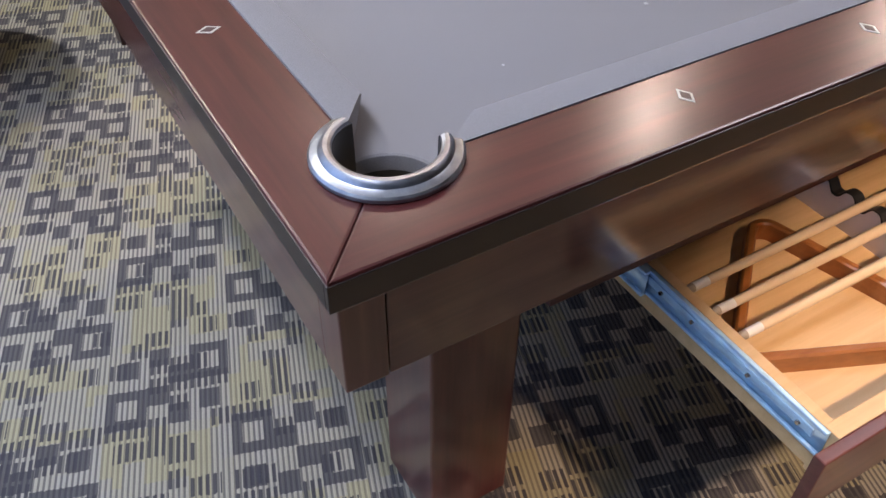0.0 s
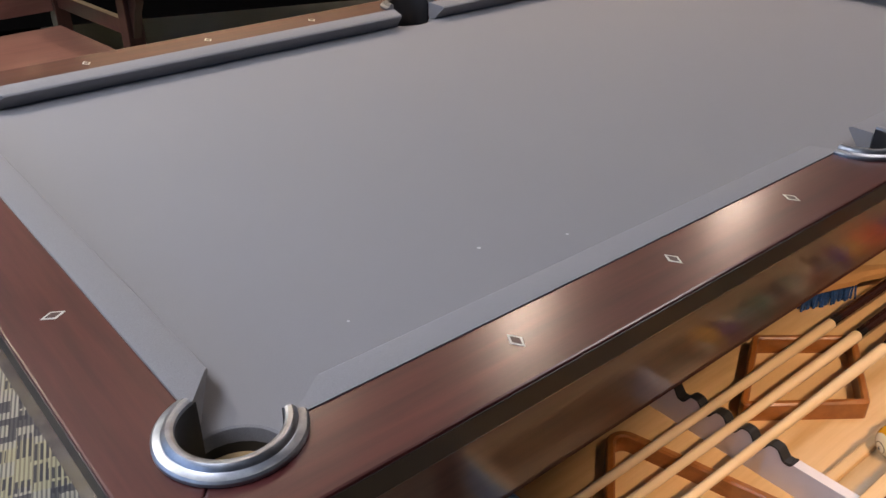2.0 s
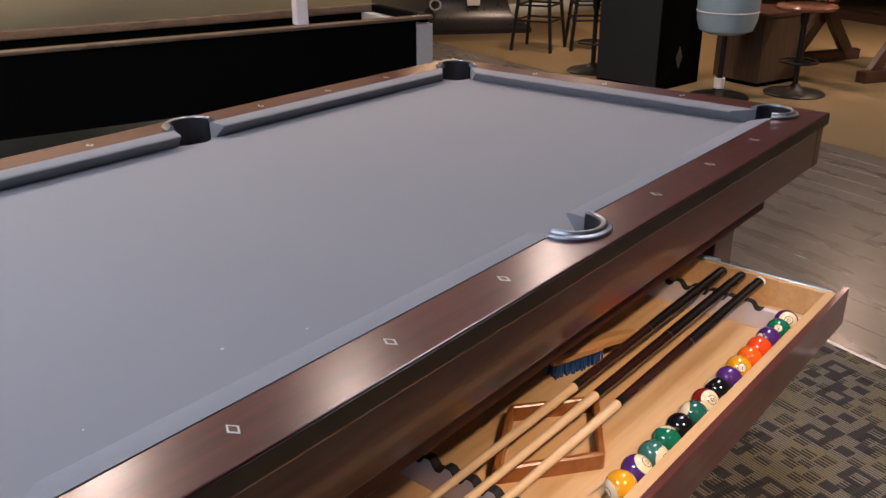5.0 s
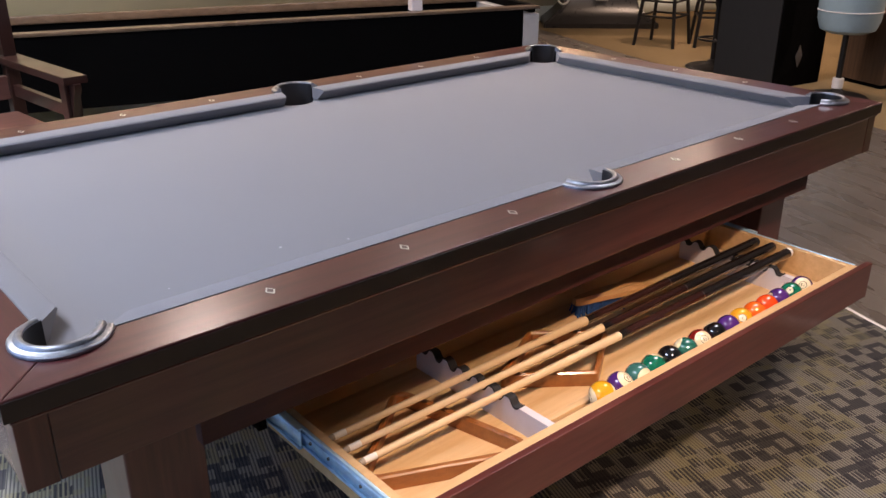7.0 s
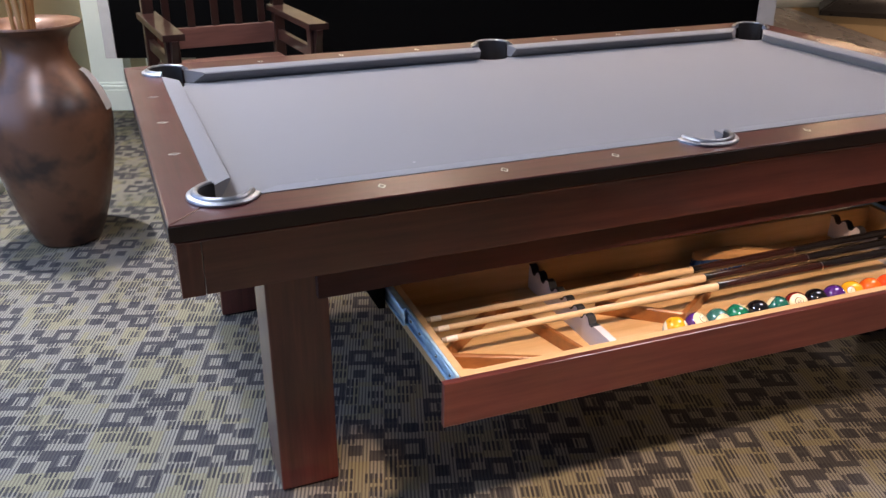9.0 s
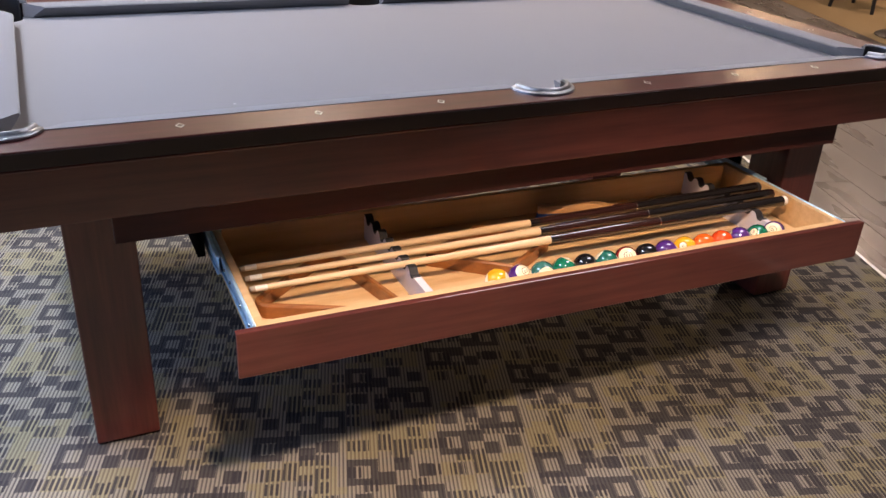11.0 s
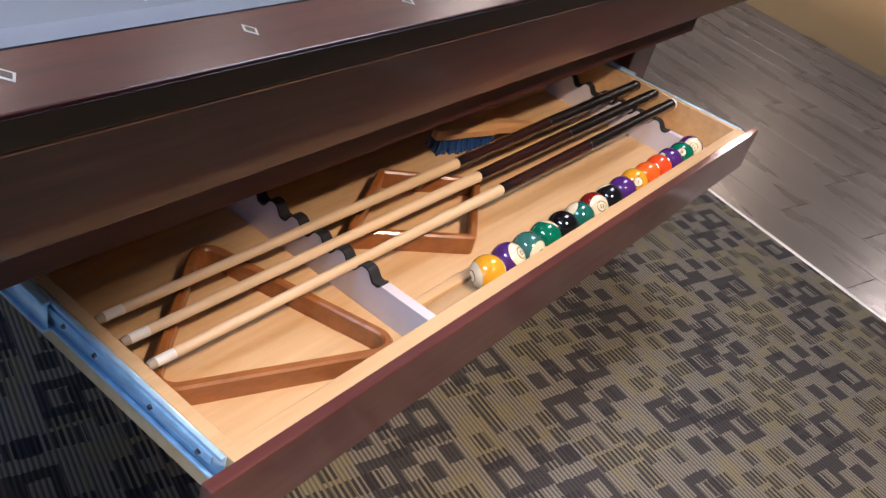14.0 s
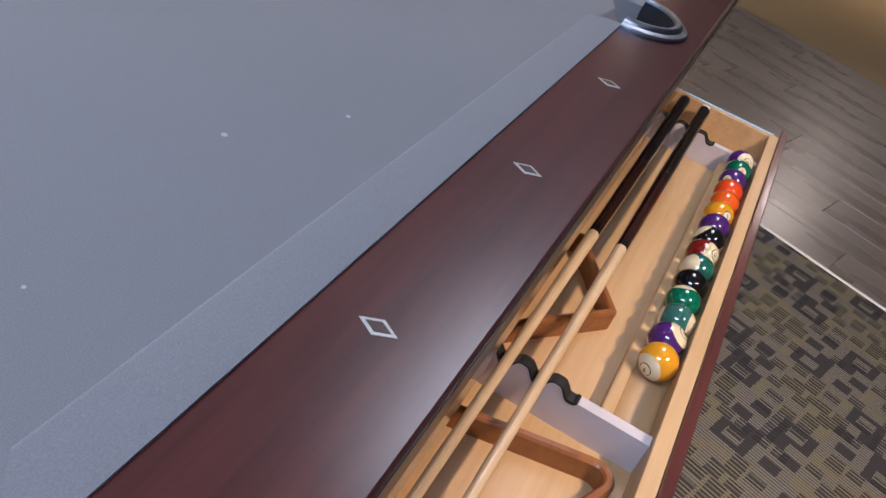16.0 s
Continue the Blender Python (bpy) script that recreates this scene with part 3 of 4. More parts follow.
for sx in (-1, 1):
    for sy in (-1, 1):
        mid = math.degrees(math.atan2(sy, sx))
        part("pocket_casting", lathe(bmesh.new(), RING, 40, mid - 118, mid + 118, (sx * PC[0], sy * PC[1]), True), M_PEWTER, table, "brushed pewter pocket ring with stepped rim")
        part("pocket_lining", lathe(bmesh.new(), LINING, 32, mid - 122, mid + 122, (sx * PC[0], sy * PC[1]), True), M_POCKET, table, "black leather pocket lining")
        part("pocket_cup", lathe(bmesh.new(), CUP, 24, 0, 360, (sx * PC[0], sy * PC[1])), M_POCKET, table, "black leather pocket cup")
for sy in (-1, 1):
    part("pocket_casting", lathe(bmesh.new(), SRING, 40, 90 * sy - 92, 90 * sy + 92, (0, sy * SC), True), M_PEWTER, table, "brushed pewter side pocket ring")
    part("pocket_lining", lathe(bmesh.new(), SLINING, 32, 90 * sy - 92, 90 * sy + 92, (0, sy * SC), True), M_POCKET, table, "black leather pocket lining")
    part("pocket_cup", lathe(bmesh.new(), SCUP, 24, 0, 360, (0, sy * SC)), M_POCKET, table, "black leather pocket cup")

# rail sights: pearl diamonds with a dark heart
bm = prism(bmesh.new(), [(-0.0090, 0), (0, -0.0145), (0.0090, 0), (0, 0.0145)], 0.7990, 0.8006)
ME_DIA = mesh_of("sight", bm, M_PEARL, 0)
bm = prism(bmesh.new(), [(-0.0058, 0), (0, -0.0098), (0.0058, 0), (0, 0.0098)], 0.7990, 0.8009)
ME_HEART = mesh_of("sight_heart", bm, M_INLAYDARK, 0)
spots = [(kx * DIA, sy * 0.653, 0) for sy in (-1, 1) for kx in (-3, -2, -1, 1, 2, 3)] + [(sx * 1.212, ky * DIA, 90) for sx in (-1, 1) for ky in (-1, 0, 1)]
for x, y, rz in spots:
    d = new("sight", ME_DIA)
    d.parent, d.matrix_basis = table, pose(x, y, 0, 0, 0, rz)
    hrt = new("sight_heart", ME_HEART)
    hrt.parent = d

# apron, corner posts, inner frame, legs
AX, AY, ZA = 1.258, 0.705, 0.645
for s in (-1, 1):
    y0, y1 = sorted((s * AY, s * (AY - 0.024)))
    part("apron", boxm(-AX + 0.045, AX - 0.045, y0, y1, ZA, ZL - 0.001, bevel=0.0015), M_APRONX, table, "dark mahogany side apron")
    x0, x1 = sorted((s * AX, s * (AX - 0.024)))
    part("apron", boxm(x0, x1, -AY + 0.045, AY - 0.045, ZA, ZL - 0.001, bevel=0.0015), M_APRONY, table, "dark mahogany end apron")
    for t in (-1, 1):
        xa, xb = sorted((s * (AX + 0.001), s * (AX - 0.044)))
        ya, yb = sorted((t * (AY + 0.001), t * (AY - 0.044)))
        part("corner_block", boxm(xa, xb, ya, yb, ZA - 0.001, ZL - 0.001, bevel=0.002), M_RAILZ, table)
        xa, xb = sorted((s * 1.080, s * 0.938))
        ya, yb = sorted((t * 0.550, t * 0.405))
        leg = part("leg", boxm(xa, xb, ya, yb, 0.006, ZL - 0.03, bevel=0.004), M_RAILZ, table, "square dark mahogany leg")
        part("foot", boxm(xa + 0.01, xb - 0.01, ya + 0.01, yb - 0.01, 0.0, 0.006), M_BLACKRUB, leg)
    y0, y1 = sorted((s * (AY - 0.002), s * (AY + 0.0048)))
    part("bead", boxm(-AX - 0.0040, AX + 0.0040, y0, y1, ZL - 0.0085, ZL - 0.0012, bevel=0.003), M_APRONX, table, "thin rounded bead under the rail")
    x0, x1 = sorted((s * (AX - 0.002), s * (AX + 0.0048)))
    part("bead", boxm(x0, x1, -AY + 0.0025, AY - 0.0025, ZL - 0.0085, ZL - 0.0012, bevel=0.003), M_APRONY, table, "thin rounded bead under the rail")
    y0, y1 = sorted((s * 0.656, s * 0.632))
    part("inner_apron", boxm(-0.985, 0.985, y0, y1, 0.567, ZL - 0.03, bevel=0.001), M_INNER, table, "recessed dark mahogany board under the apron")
    x0, x1 = sorted((s * 0.935, s * 0.911))
    part("cross_beam", boxm(x0, x1, -0.404, 0.404, 0.555, ZL - 0.03), M_BLACKPAINT, table)
# unseen frame, given pale maple to bounce light into the drawer
part("slate_frame", boxm(-1.20, 1.20, -0.63, 0.63, 0.70, 0.7285), M_MAPLE, table)

# ---- drawer ----
# the open drawer hangs a little higher at its left end; all that lies in it tilts with it
DT = Matrix.Translation((0, 0, 0.436)) @ Matrix.Rotation(0.0070, 4, "Y") @ Matrix.Translation((0, 0, -0.430))
DY0, DYB = -0.910, -0.466      # inside of the front, inside of the back
DZ0, DZS = 0.394, 0.4665       # floor and side top
bm = bmesh.new()
box(bm, -0.747, 0.747, DYB, DY0, DZ0 - 0.010, DZ0)
for s in (-1, 1):
    x0, x1 = sorted((s * 0.7515, s * 0.768))
    box(bm, x0, x1, DYB - 0.0, DY0, 0.390, DZS, 0.0015)
box(bm, -0.747, 0.747, DYB - 0.016, DYB, 0.386, DZS, 0.0015)
box(bm, -0.768, 0.768, DY0 - 0.0175, DY0 + 0.005, 0.383, DZS + 0.001, 0.0015)
drawer = part("drawer", bm, M_MAPLE, table, "open pale maple drawer holding cues and balls")
drawer.matrix_basis = DT @ Matrix.Translation((0, -0.85, 0)) @ pose(0, 0, 0, 0, 0, -0.6) @ Matrix.Translation((0, 0.85, 0))
part("drawer_front", boxm(-0.812, 0.812, -0.9445, DY0 - 0.018, 0.370, 0.4715, bevel=0.002), M_APRONX, drawer, "dark mahogany drawer front")


NOTCH = 0.0475


def wave(y):
    """Height of the divider's edge above the drawer floor: round notches between flat peaks."""
    c = 0.5 - 0.5 * math.cos(2 * math.pi * (y + 0.7005) / NOTCH)
    c = c * c * (3 - 2 * c)
    return 0.0465 + 0.0170 * c


def strip(x0, x1, low, high):
    """A band across x between two (y, z) edges of equal length."""
    bm = bmesh.new()
    rows = [[bm.verts.new((xx, y, DZ0 + z)) for xx, (y, z) in ((x0, a), (x1, a), (x1, b), (x0, b))] for a, b in zip(low, high)]
    for A, B in zip(rows, rows[1:]):
        for j in range(4):
            bm.faces.new((A[j], A[(j + 1) % 4], B[(j + 1) % 4], B[j]))
    bm.faces.new(rows[0]), bm.faces.new(rows[-1][::-1])
    bmesh.ops.recalc_face_normals(bm, faces=bm.faces)
    return bm


def divider(x):
    """White board with a scalloped edge, cut down level towards the front."""
    step = 0.0025
    ys = [DYB - 0.017 - step * i for i in range(int((0.806 + DYB - 0.017) / step) + 1)]
    low, high = [(y, 0.0) for y in ys], [(y, wave(y)) for y in ys]
    end = ys[-1]
    low += [(end - 0.001, 0.0), (DY0 + 0.0055, 0.0)]
    high += [(end - 0.001, 0.053), (DY0 + 0.0055, 0.053)]
    part("divider", strip(x - 0.009, x + 0.009, low, high), M_WHITEMEL, drawer, "white cue divider with a scalloped edge", smooth=0)
    edge, top = [], []
    for y in ys:
        n = Vector((-(wave(y + 0.0005) - wave(y - 0.0005)) / 0.001, 1.0)).normalized()
        edge.append((y, wave(y) + 0.0003))
        pad = 0.0022 + 0.0028 * (0.5 + 0.5 * math.cos(2 * math.pi * (y + 0.7005) / NOTCH))
        top.append((y + n.x * pad, wave(y) + n.y * pad))
    part("edge_rubber", strip(x - 0.0096, x + 0.0096, edge, top), M_BLACKRUB, drawer, "black rubber edging of the cue notches", smooth=0)


for dx in (-0.388, 0.608):
    divider(dx)
part("ball_rail", boxm(-0.378, 0.598, -0.852, -0.834, DZ0, DZ0 + 0.030, bevel=0.004), M_MAPLE, drawer, "maple strip beside the balls")
part("ball_shelf", boxm(-0.378, 0.598, DY0 + 0.0055, -0.8525, DZ0, DZ0 + 0.0220), M_MAPLE, drawer, "raised maple ball tray")


def slide(s):
    """Full-extension drawer runner: two channels, bent tab, screws."""
    x = s * 0.768
    def bx(bm, a, b, *r, **kw):
        x0, x1 = sorted((x + s * a, x + s * b))
        return box(bm, x0, x1, *r, **kw)
    def piece(name, a, b, *r, **kw):
        part(name, bx(bmesh.new(), a, b, *r, **kw), M_ZINC, runner if runner else drawer, "zinc-plated steel drawer slide")
    runner = part("slide_channel", bx(bmesh.new(), 0.0005, 0.0025, -0.916, -0.48, 0.424, 0.4665), M_ZINC, drawer, "zinc-plated steel drawer slide")
    piece("top_lip", 0.0025, 0.0075, -0.916, -0.48, 0.4625, 0.4675, bevel=0.001)
    piece("bottom_lip", 0.0025, 0.0075, -0.916, -0.48, 0.423, 0.428, bevel=0.001)
    piece("ball_cage", 0.0028, 0.0055, -0.90, -0.49, 0.441, 0.454, bevel=0.002)
    runner = part("slide_bracket", bx(bmesh.new(), 0.0120, 0.0140, -0.618, -0.05, 0.430, 0.466), M_ZINC, drawer, "zinc-plated steel slide bracket")
    piece("top_lip", 0.0090, 0.0185, -0.618, -0.05, 0.465, 0.470, bevel=0.001)
    piece("bottom_lip", 0.0090, 0.0185, -0.618, -0.05, 0.425, 0.430, bevel=0.001)
    for y in (-0.88, -0.80, -0.70, -0.64, -0.52):
        bm = bmesh.new()
        bmesh.ops.create_cone(bm, cap_ends=True, segments=10, radius1=0.004, radius2=0.0028, depth=0.003, matrix=Matrix.Translation((x + s * 0.0068, y, 0.446)) @ Matrix.Rotation(s * math.pi / 2, 4, "Y"))
        part("screw", bm, M_CHROME, drawer)
    x0, x1 = sorted((x + s * 0.021, x + s * 0.038))
    part("slide_hanger", boxm(x0, x1, -0.50, 0.45, 0.430, 0.556), M_BLACKPAINT, table, "black hanger board for the drawer slide")


slide(-1), slide(1)


# ---- things in the drawer ----
def cue(y0, y1, cap):
    """A two-piece cue lying along x, tip at the left end."""
    c = thing("pool_cue", DT.copy(), "two-piece cue, pale maple shaft, glossy black butt, in drawer notches", "cue", "cues in the drawer")

    def at(x):
        t = (x + 0.735) / 1.465
        return (x, y0 + (y1 - y0) * t, 0.4520 + 0.0110 * t)
    part("tip", tube(bmesh.new(), [at(-0.742), at(-0.738), at(-0.732)], [0.0045, 0.0063, 0.0064], 12), M_LEATHERTIP, c)
    part("ferrule", tube(bmesh.new(), [at(-0.732), at(-0.706)], [0.0065, 0.0067], 14), M_FERRULE, c, "white ferrule")
    part("shaft", tube(bmesh.new(), [at(-0.706), at(-0.35), at(-0.02)], [0.0067, 0.0080, 0.0103], 14), M_SHAFT, c, "pale maple shaft")
    part("joint_collar", tube(bmesh.new(), [at(-0.02), at(0.005)], [0.0106, 0.0108], 14), M_BUTT, c, "black joint collar")
    part("forearm", tube(bmesh.new(), [at(0.005), at(0.30)], [0.0107, 0.0126], 14), M_BUTTBROWN, c, "glossy dark brown forearm")
    part("wrap_ring", tube(bmesh.new(), [at(0.30), at(0.304)], [0.0128, 0.0128], 14), M_CHROME, c)
    part("butt_sleeve", tube(bmesh.new(), [at(0.304), at(0.715)], [0.0127, 0.0146], 14), M_BUTT, c, "glossy black butt sleeve")
    part("bumper", tube(bmesh.new(), [at(0.715), at(0.728), at(0.732)], [0.0146, 0.0135, 0.0100], 14), cap, c)
    return c


cue(-0.649, -0.656, M_BLACKRUB)
cue(-0.697, -0.707, M_BUTTBROWN)
cue(-0.745, -0.758, M_FERRULE)


def rack(corners, radius, h, wall, label):
    """Ball rack: a bent wooden band with rounded corners."""
    n = len(corners)
    outer = []
    for i in range(n):
        p, a, b = Vector(corners[i]), Vector(corners[i - 1]), Vector(corners[(i + 1) % n])
        da, db = (a - p).normalized(), (b - p).normalized()
        half = da.angle(db) / 2
        cut = radius / math.tan(half)
        bis = (da + db).normalized()
        c = p + bis * (radius / math.sin(half))
        s0 = p + da * cut - c
        s1 = p + db * cut - c
        a0 = math.atan2(s0.y, s0.x)
        a1 = math.atan2(s1.y, s1.x)
        while a1 - a0 > math.pi:
            a1 -= 2 * math.pi
        while a1 - a0 < -math.pi:
            a1 += 2 * math.pi
        for j in range(9):
            t = a0 + (a1 - a0) * j / 8
            outer.append((c.x, c.y, math.cos(t), math.sin(t)))
    sect = ((radius, 0.0), (radius, h - 0.003), (radius - 0.003, h), (radius - wall + 0.003, h), (radius - wall, h - 0.003), (radius - wall, 0.0))
    r_ob = thing("ball_rack", DT @ pose(0, 0, DZ0), label, "ball rack", "racks in the drawer")
    for i in range(n):
        run = outer[9 * i + 4:9 * i + 9] + (outer[9 * i + 9:9 * i + 14] if i < n - 1 else outer[:5])
        bm = bmesh.new()
        rows = [[bm.verts.new((cx + cs * r, cy + sn * r, z)) for r, z in sect] for cx, cy, cs, sn in run]
        for A, B in zip(rows, rows[1:]):
            for j in range(6):
                bm.faces.new((A[j], B[j], B[(j + 1) % 6], A[(j + 1) % 6]))
        bm.faces.new(rows[0]), bm.faces.new(rows[-1][::-1])
        bmesh.ops.recalc_face_normals(bm, faces=bm.faces)
        part("side", bm, M_RACK, r_ob)
    return r_ob


rack([(-0.510, -0.545), (-0.425, -0.905), (-0.760, -0.757)], 0.030, 0.032, 0.014, "brown wooden triangle rack with rounded corners in the drawer")
rack([(-0.118, -0.560), (0.032, -0.683), (-0.140, -0.796), (-0.315, -0.662)], 0.012, 0.034, 0.013, "small brown wooden diamond rack in the drawer")


def brush():
    """Table brush: curved wooden back with blue bristles."""
    m = DT @ pose(0.197, -0.575, DZ0, 0, 0, -19)
    b = thing("table_brush", m, "wooden table brush with blue bristles lying in the drawer", "brush")
    bm = bmesh.new()
    rows = []
    n = 16
    for i in range(n + 1):
        t = i / n
        x = -0.125 + 0.25 * t
        w = 0.021 * (1 - 0.25 * math.cos(t * 2 * math.pi)) * (0.55 if i in (0, n) else 1) * (1.0 if t < 0.55 else 0.8)
        z = 0.028 + 0.012 * math.sin(t * math.pi) ** 1.2
        rows.append([bm.verts.new((x, dy * w, z + dz)) for dy, dz in ((-1, 0.0), (-1, 0.012), (-0.6, 0.019), (0.6, 0.019), (1, 0.012), (1, 0.0))])
    for A, B in zip(rows, rows[1:]):
        for j in range(6):
            bm.faces.new((A[j], B[j], B[(j + 1) % 6], A[(j + 1) % 6]))
    bm.faces.new(rows[0]), bm.faces.new(rows[-1][::-1])
    bmesh.ops.recalc_face_normals(bm, faces=bm.faces)
    part("brush_back", bm, M_BRUSHWOOD, b, "curved varnished wooden brush back")
    bm = bmesh.new()
    rng = random.Random(4)
    for i in range(22):
        for j in range(6):
            x, y = -0.118 + i * 0.0061 + rng.uniform(-0.001, 0.001), -0.0155 + j * 0.0062 + rng.uniform(-0.001, 0.001)
            t = (x + 0.125) / 0.25
            z = 0.029 + 0.012 * math.sin(max(0.0, t) * math.pi) ** 1.2
            lx, ly = rng.uniform(-0.003, 0.003) - (0.006 if i < 2 else 0), rng.uniform(-0.004, 0.004) + (j - 2.5) * 0.0012
            tube(bm, [(x, y, z), (x + lx, y + ly, 0.001)], [0.0017, 0.0024], 5)
    part("bristles", bm, M_BLUEBRISTLE, b, "blue bristle tufts", smooth=0)


brush()


def ball_material(name, colour, stripe):
    k = Mat(name)
    tc, sep = k.node("ShaderNodeTexCoord"), k.node("ShaderNodeSeparateXYZ")
    k.put(sep.inputs[0], tc.outputs["Object"])
    x, y, z = sep.outputs
    cream = (0.80, 0.70, 0.46)
    if stripe:
        base = k.mix(k.math("LESS_THAN", k.math("ABSOLUTE", z), 0.0195), cream, colour)
    else:
        base = colour
    r = k.math("SQRT", k.math("ADD", k.math("MULTIPLY", x, x), k.math("MULTIPLY", y, y)))
    front = k.math("GREATER_THAN", z, 0)
    disc = k.math("MULTIPLY", k.math("LESS_THAN", r, 0.0098), front)
    ringm = k.math("MULTIPLY", k.math("MULTIPLY", k.math("GREATER_THAN", r, 0.0086), k.math("LESS_THAN", r, 0.0098)), front)
    col = k.mix(disc, base, (0.80, 0.72, 0.50))
    col = k.mix(ringm, col, (0.03, 0.03, 0.03))
    k.set(color=col, rough=0.09, coat=1.0, coat_rough=0.03)
    return k.m


BALL_R = 0.028575
COL = dict(yellow=(0.80, 0.36, 0.015), purple=(0.075, 0.022, 0.16), teal=(0.035, 0.15, 0.13), green=(0.0, 0.14, 0.075), black=(0.006, 0.006, 0.007),
           maroon=(0.20, 0.015, 0.012), orange=(0.85, 0.13, 0.012), red=(0.80, 0.075, 0.012), deepgreen=(0.01, 0.12, 0.09))
BALLS = [("yellow", True, "9", (-0.87, 0.44, -0.17)), ("purple", True, "12", (0.14, -0.56, 0.82)), ("teal", True, "10", (-0.11, -0.96, 0.24)), ("green", True, "", (-0.62, -0.32, -0.71)),
         ("black", False, "", (0.8, 0.2, -0.57)), ("deepgreen", True, "", (0.5, -0.78, -0.38)), ("maroon", True, "15", (-0.39, -0.66, 0.65)), ("black", True, "", (-0.27, -0.86, -0.47)),
         ("purple", False, "", (0.7, 0.2, -0.6)), ("yellow", False, "1", (-0.68, -0.48, 0.55)), ("orange", False, "", (0.7, 0.3, -0.6)), ("red", False, "", (0.7, 0.3, -0.6)),
         ("purple", False, "4", (-0.78, 0.48, 0.40)), ("green", False, "6", (-0.78, -0.20, 0.60)), ("purple", True, "12", (-0.70, -0.40, 0.55))]
ball_mats = {}
ball_meshes = {}
for i, (cname, stripe, number, turn) in enumerate(BALLS):
    key = (cname, stripe)
    if key not in ball_meshes:
        bm = bmesh.new()
        bmesh.ops.create_uvsphere(bm, u_segments=32, v_segments=20, radius=BALL_R)
        ball_meshes[key] = mesh_of("billiard_ball", bm, ball_material("ball_" + cname + ("_stripe" if stripe else ""), COL[cname], stripe), 180)
    ball = new("billiard_ball", ball_meshes[key])
    wob = 0.0012 * math.sin(i * 2.3)
    ball.matrix_basis = DT @ Matrix.Translation((-0.2265 + i * 0.05745, -0.8735 - 0.0004 * i + wob, DZ0 + 0.0220 + BALL_R)) @ Vector(turn).to_track_quat("Z", "Y").to_matrix().to_4x4()
    word = {"teal": "grey-green", "deepgreen": "dark green"}.get(cname, cname)
    tagged(ball, "glossy " + (("cream ball with a " + word + " stripe") if stripe else (word + " solid ball")) + " in the drawer tray", "billiard ball", "balls in the tray")
    if number:
        cu = bpy.data.curves.new("number", "FONT")
        cu.body, cu.size, cu.align_x, cu.align_y, cu.extrude = number, 0.0105, "CENTER", "CENTER", 0.0003
        cu.materials.append(M_BLACKRUB)
        num = new("number", cu)
        num.parent = ball
        num.matrix_basis = pose(0, 0, BALL_R - 0.0001, 0, 0, 180)

# ---- tall vase with reeds and paper tag ----
vx, vy = -1.555, 1.33
vase = thing("floor_vase", pose(vx, vy, 0), "tall bronzed brown ceramic floor vase with blotchy glaze", "vase")
VP = [(0.0, 0.012), (0.105, 0.0), (0.122, 0.006), (0.146, 0.06), (0.180, 0.16), (0.208, 0.28), (0.228, 0.40), (0.236, 0.49), (0.232, 0.545), (0.214, 0.60), (0.178, 0.65), (0.145, 0.69), (0.124, 0.725),
      (0.115, 0.765), (0.120, 0.80), (0.138, 0.832), (0.168, 0.852), (0.178, 0.860), (0.176, 0.867), (0.160, 0.865), (0.130, 0.850), (0.108, 0.815), (0.100, 0.78), (0.09, 0.60), (0.0, 0.58)]
part("vase_body", lathe(bmesh.new(), VP, 48), M_VASE, vase)
rng = random.Random(9)
for i in range(9):
    a = rng.uniform(0, 6.28)
    r0, r1 = rng.uniform(0.0, 0.03), rng.uniform(0.01, 0.07)
    pts3 = [(r0 * math.cos(a) - 0.02, r0 * math.sin(a), 0.585), (r1 * math.cos(a) - 0.02, r1 * math.sin(a), 1.0), (r1 * 1.6 * math.cos(a) - 0.02, r1 * 1.6 * math.sin(a), 1.75)]
    part("reed", tube(bmesh.new(), pts3, [0.008, 0.008, 0.006], 8), M_REED, vase, "brown bamboo reed")
bm = bmesh.new()
rows = []
for i in range(9):
    t = i / 8
    r = 0.156 + 0.086 * t ** 0.8
    z = 0.695 - 0.155 * t ** 1.3
    rows.append([bm.verts.new((r * math.cos(a), r * math.sin(a), z)) for a in (radians(-27), radians(-19), radians(-11))])
for A, B in zip(rows, rows[1:]):
    for j in range(2):
        bm.faces.new((A[j], A[j + 1], B[j + 1], B[j]))
bmesh.ops.solidify(bm, geom=list(bm.faces), thickness=0.002)
tag = part("paper_tag", bm, M_TAG, vase, "white paper tag on the vase shoulder")


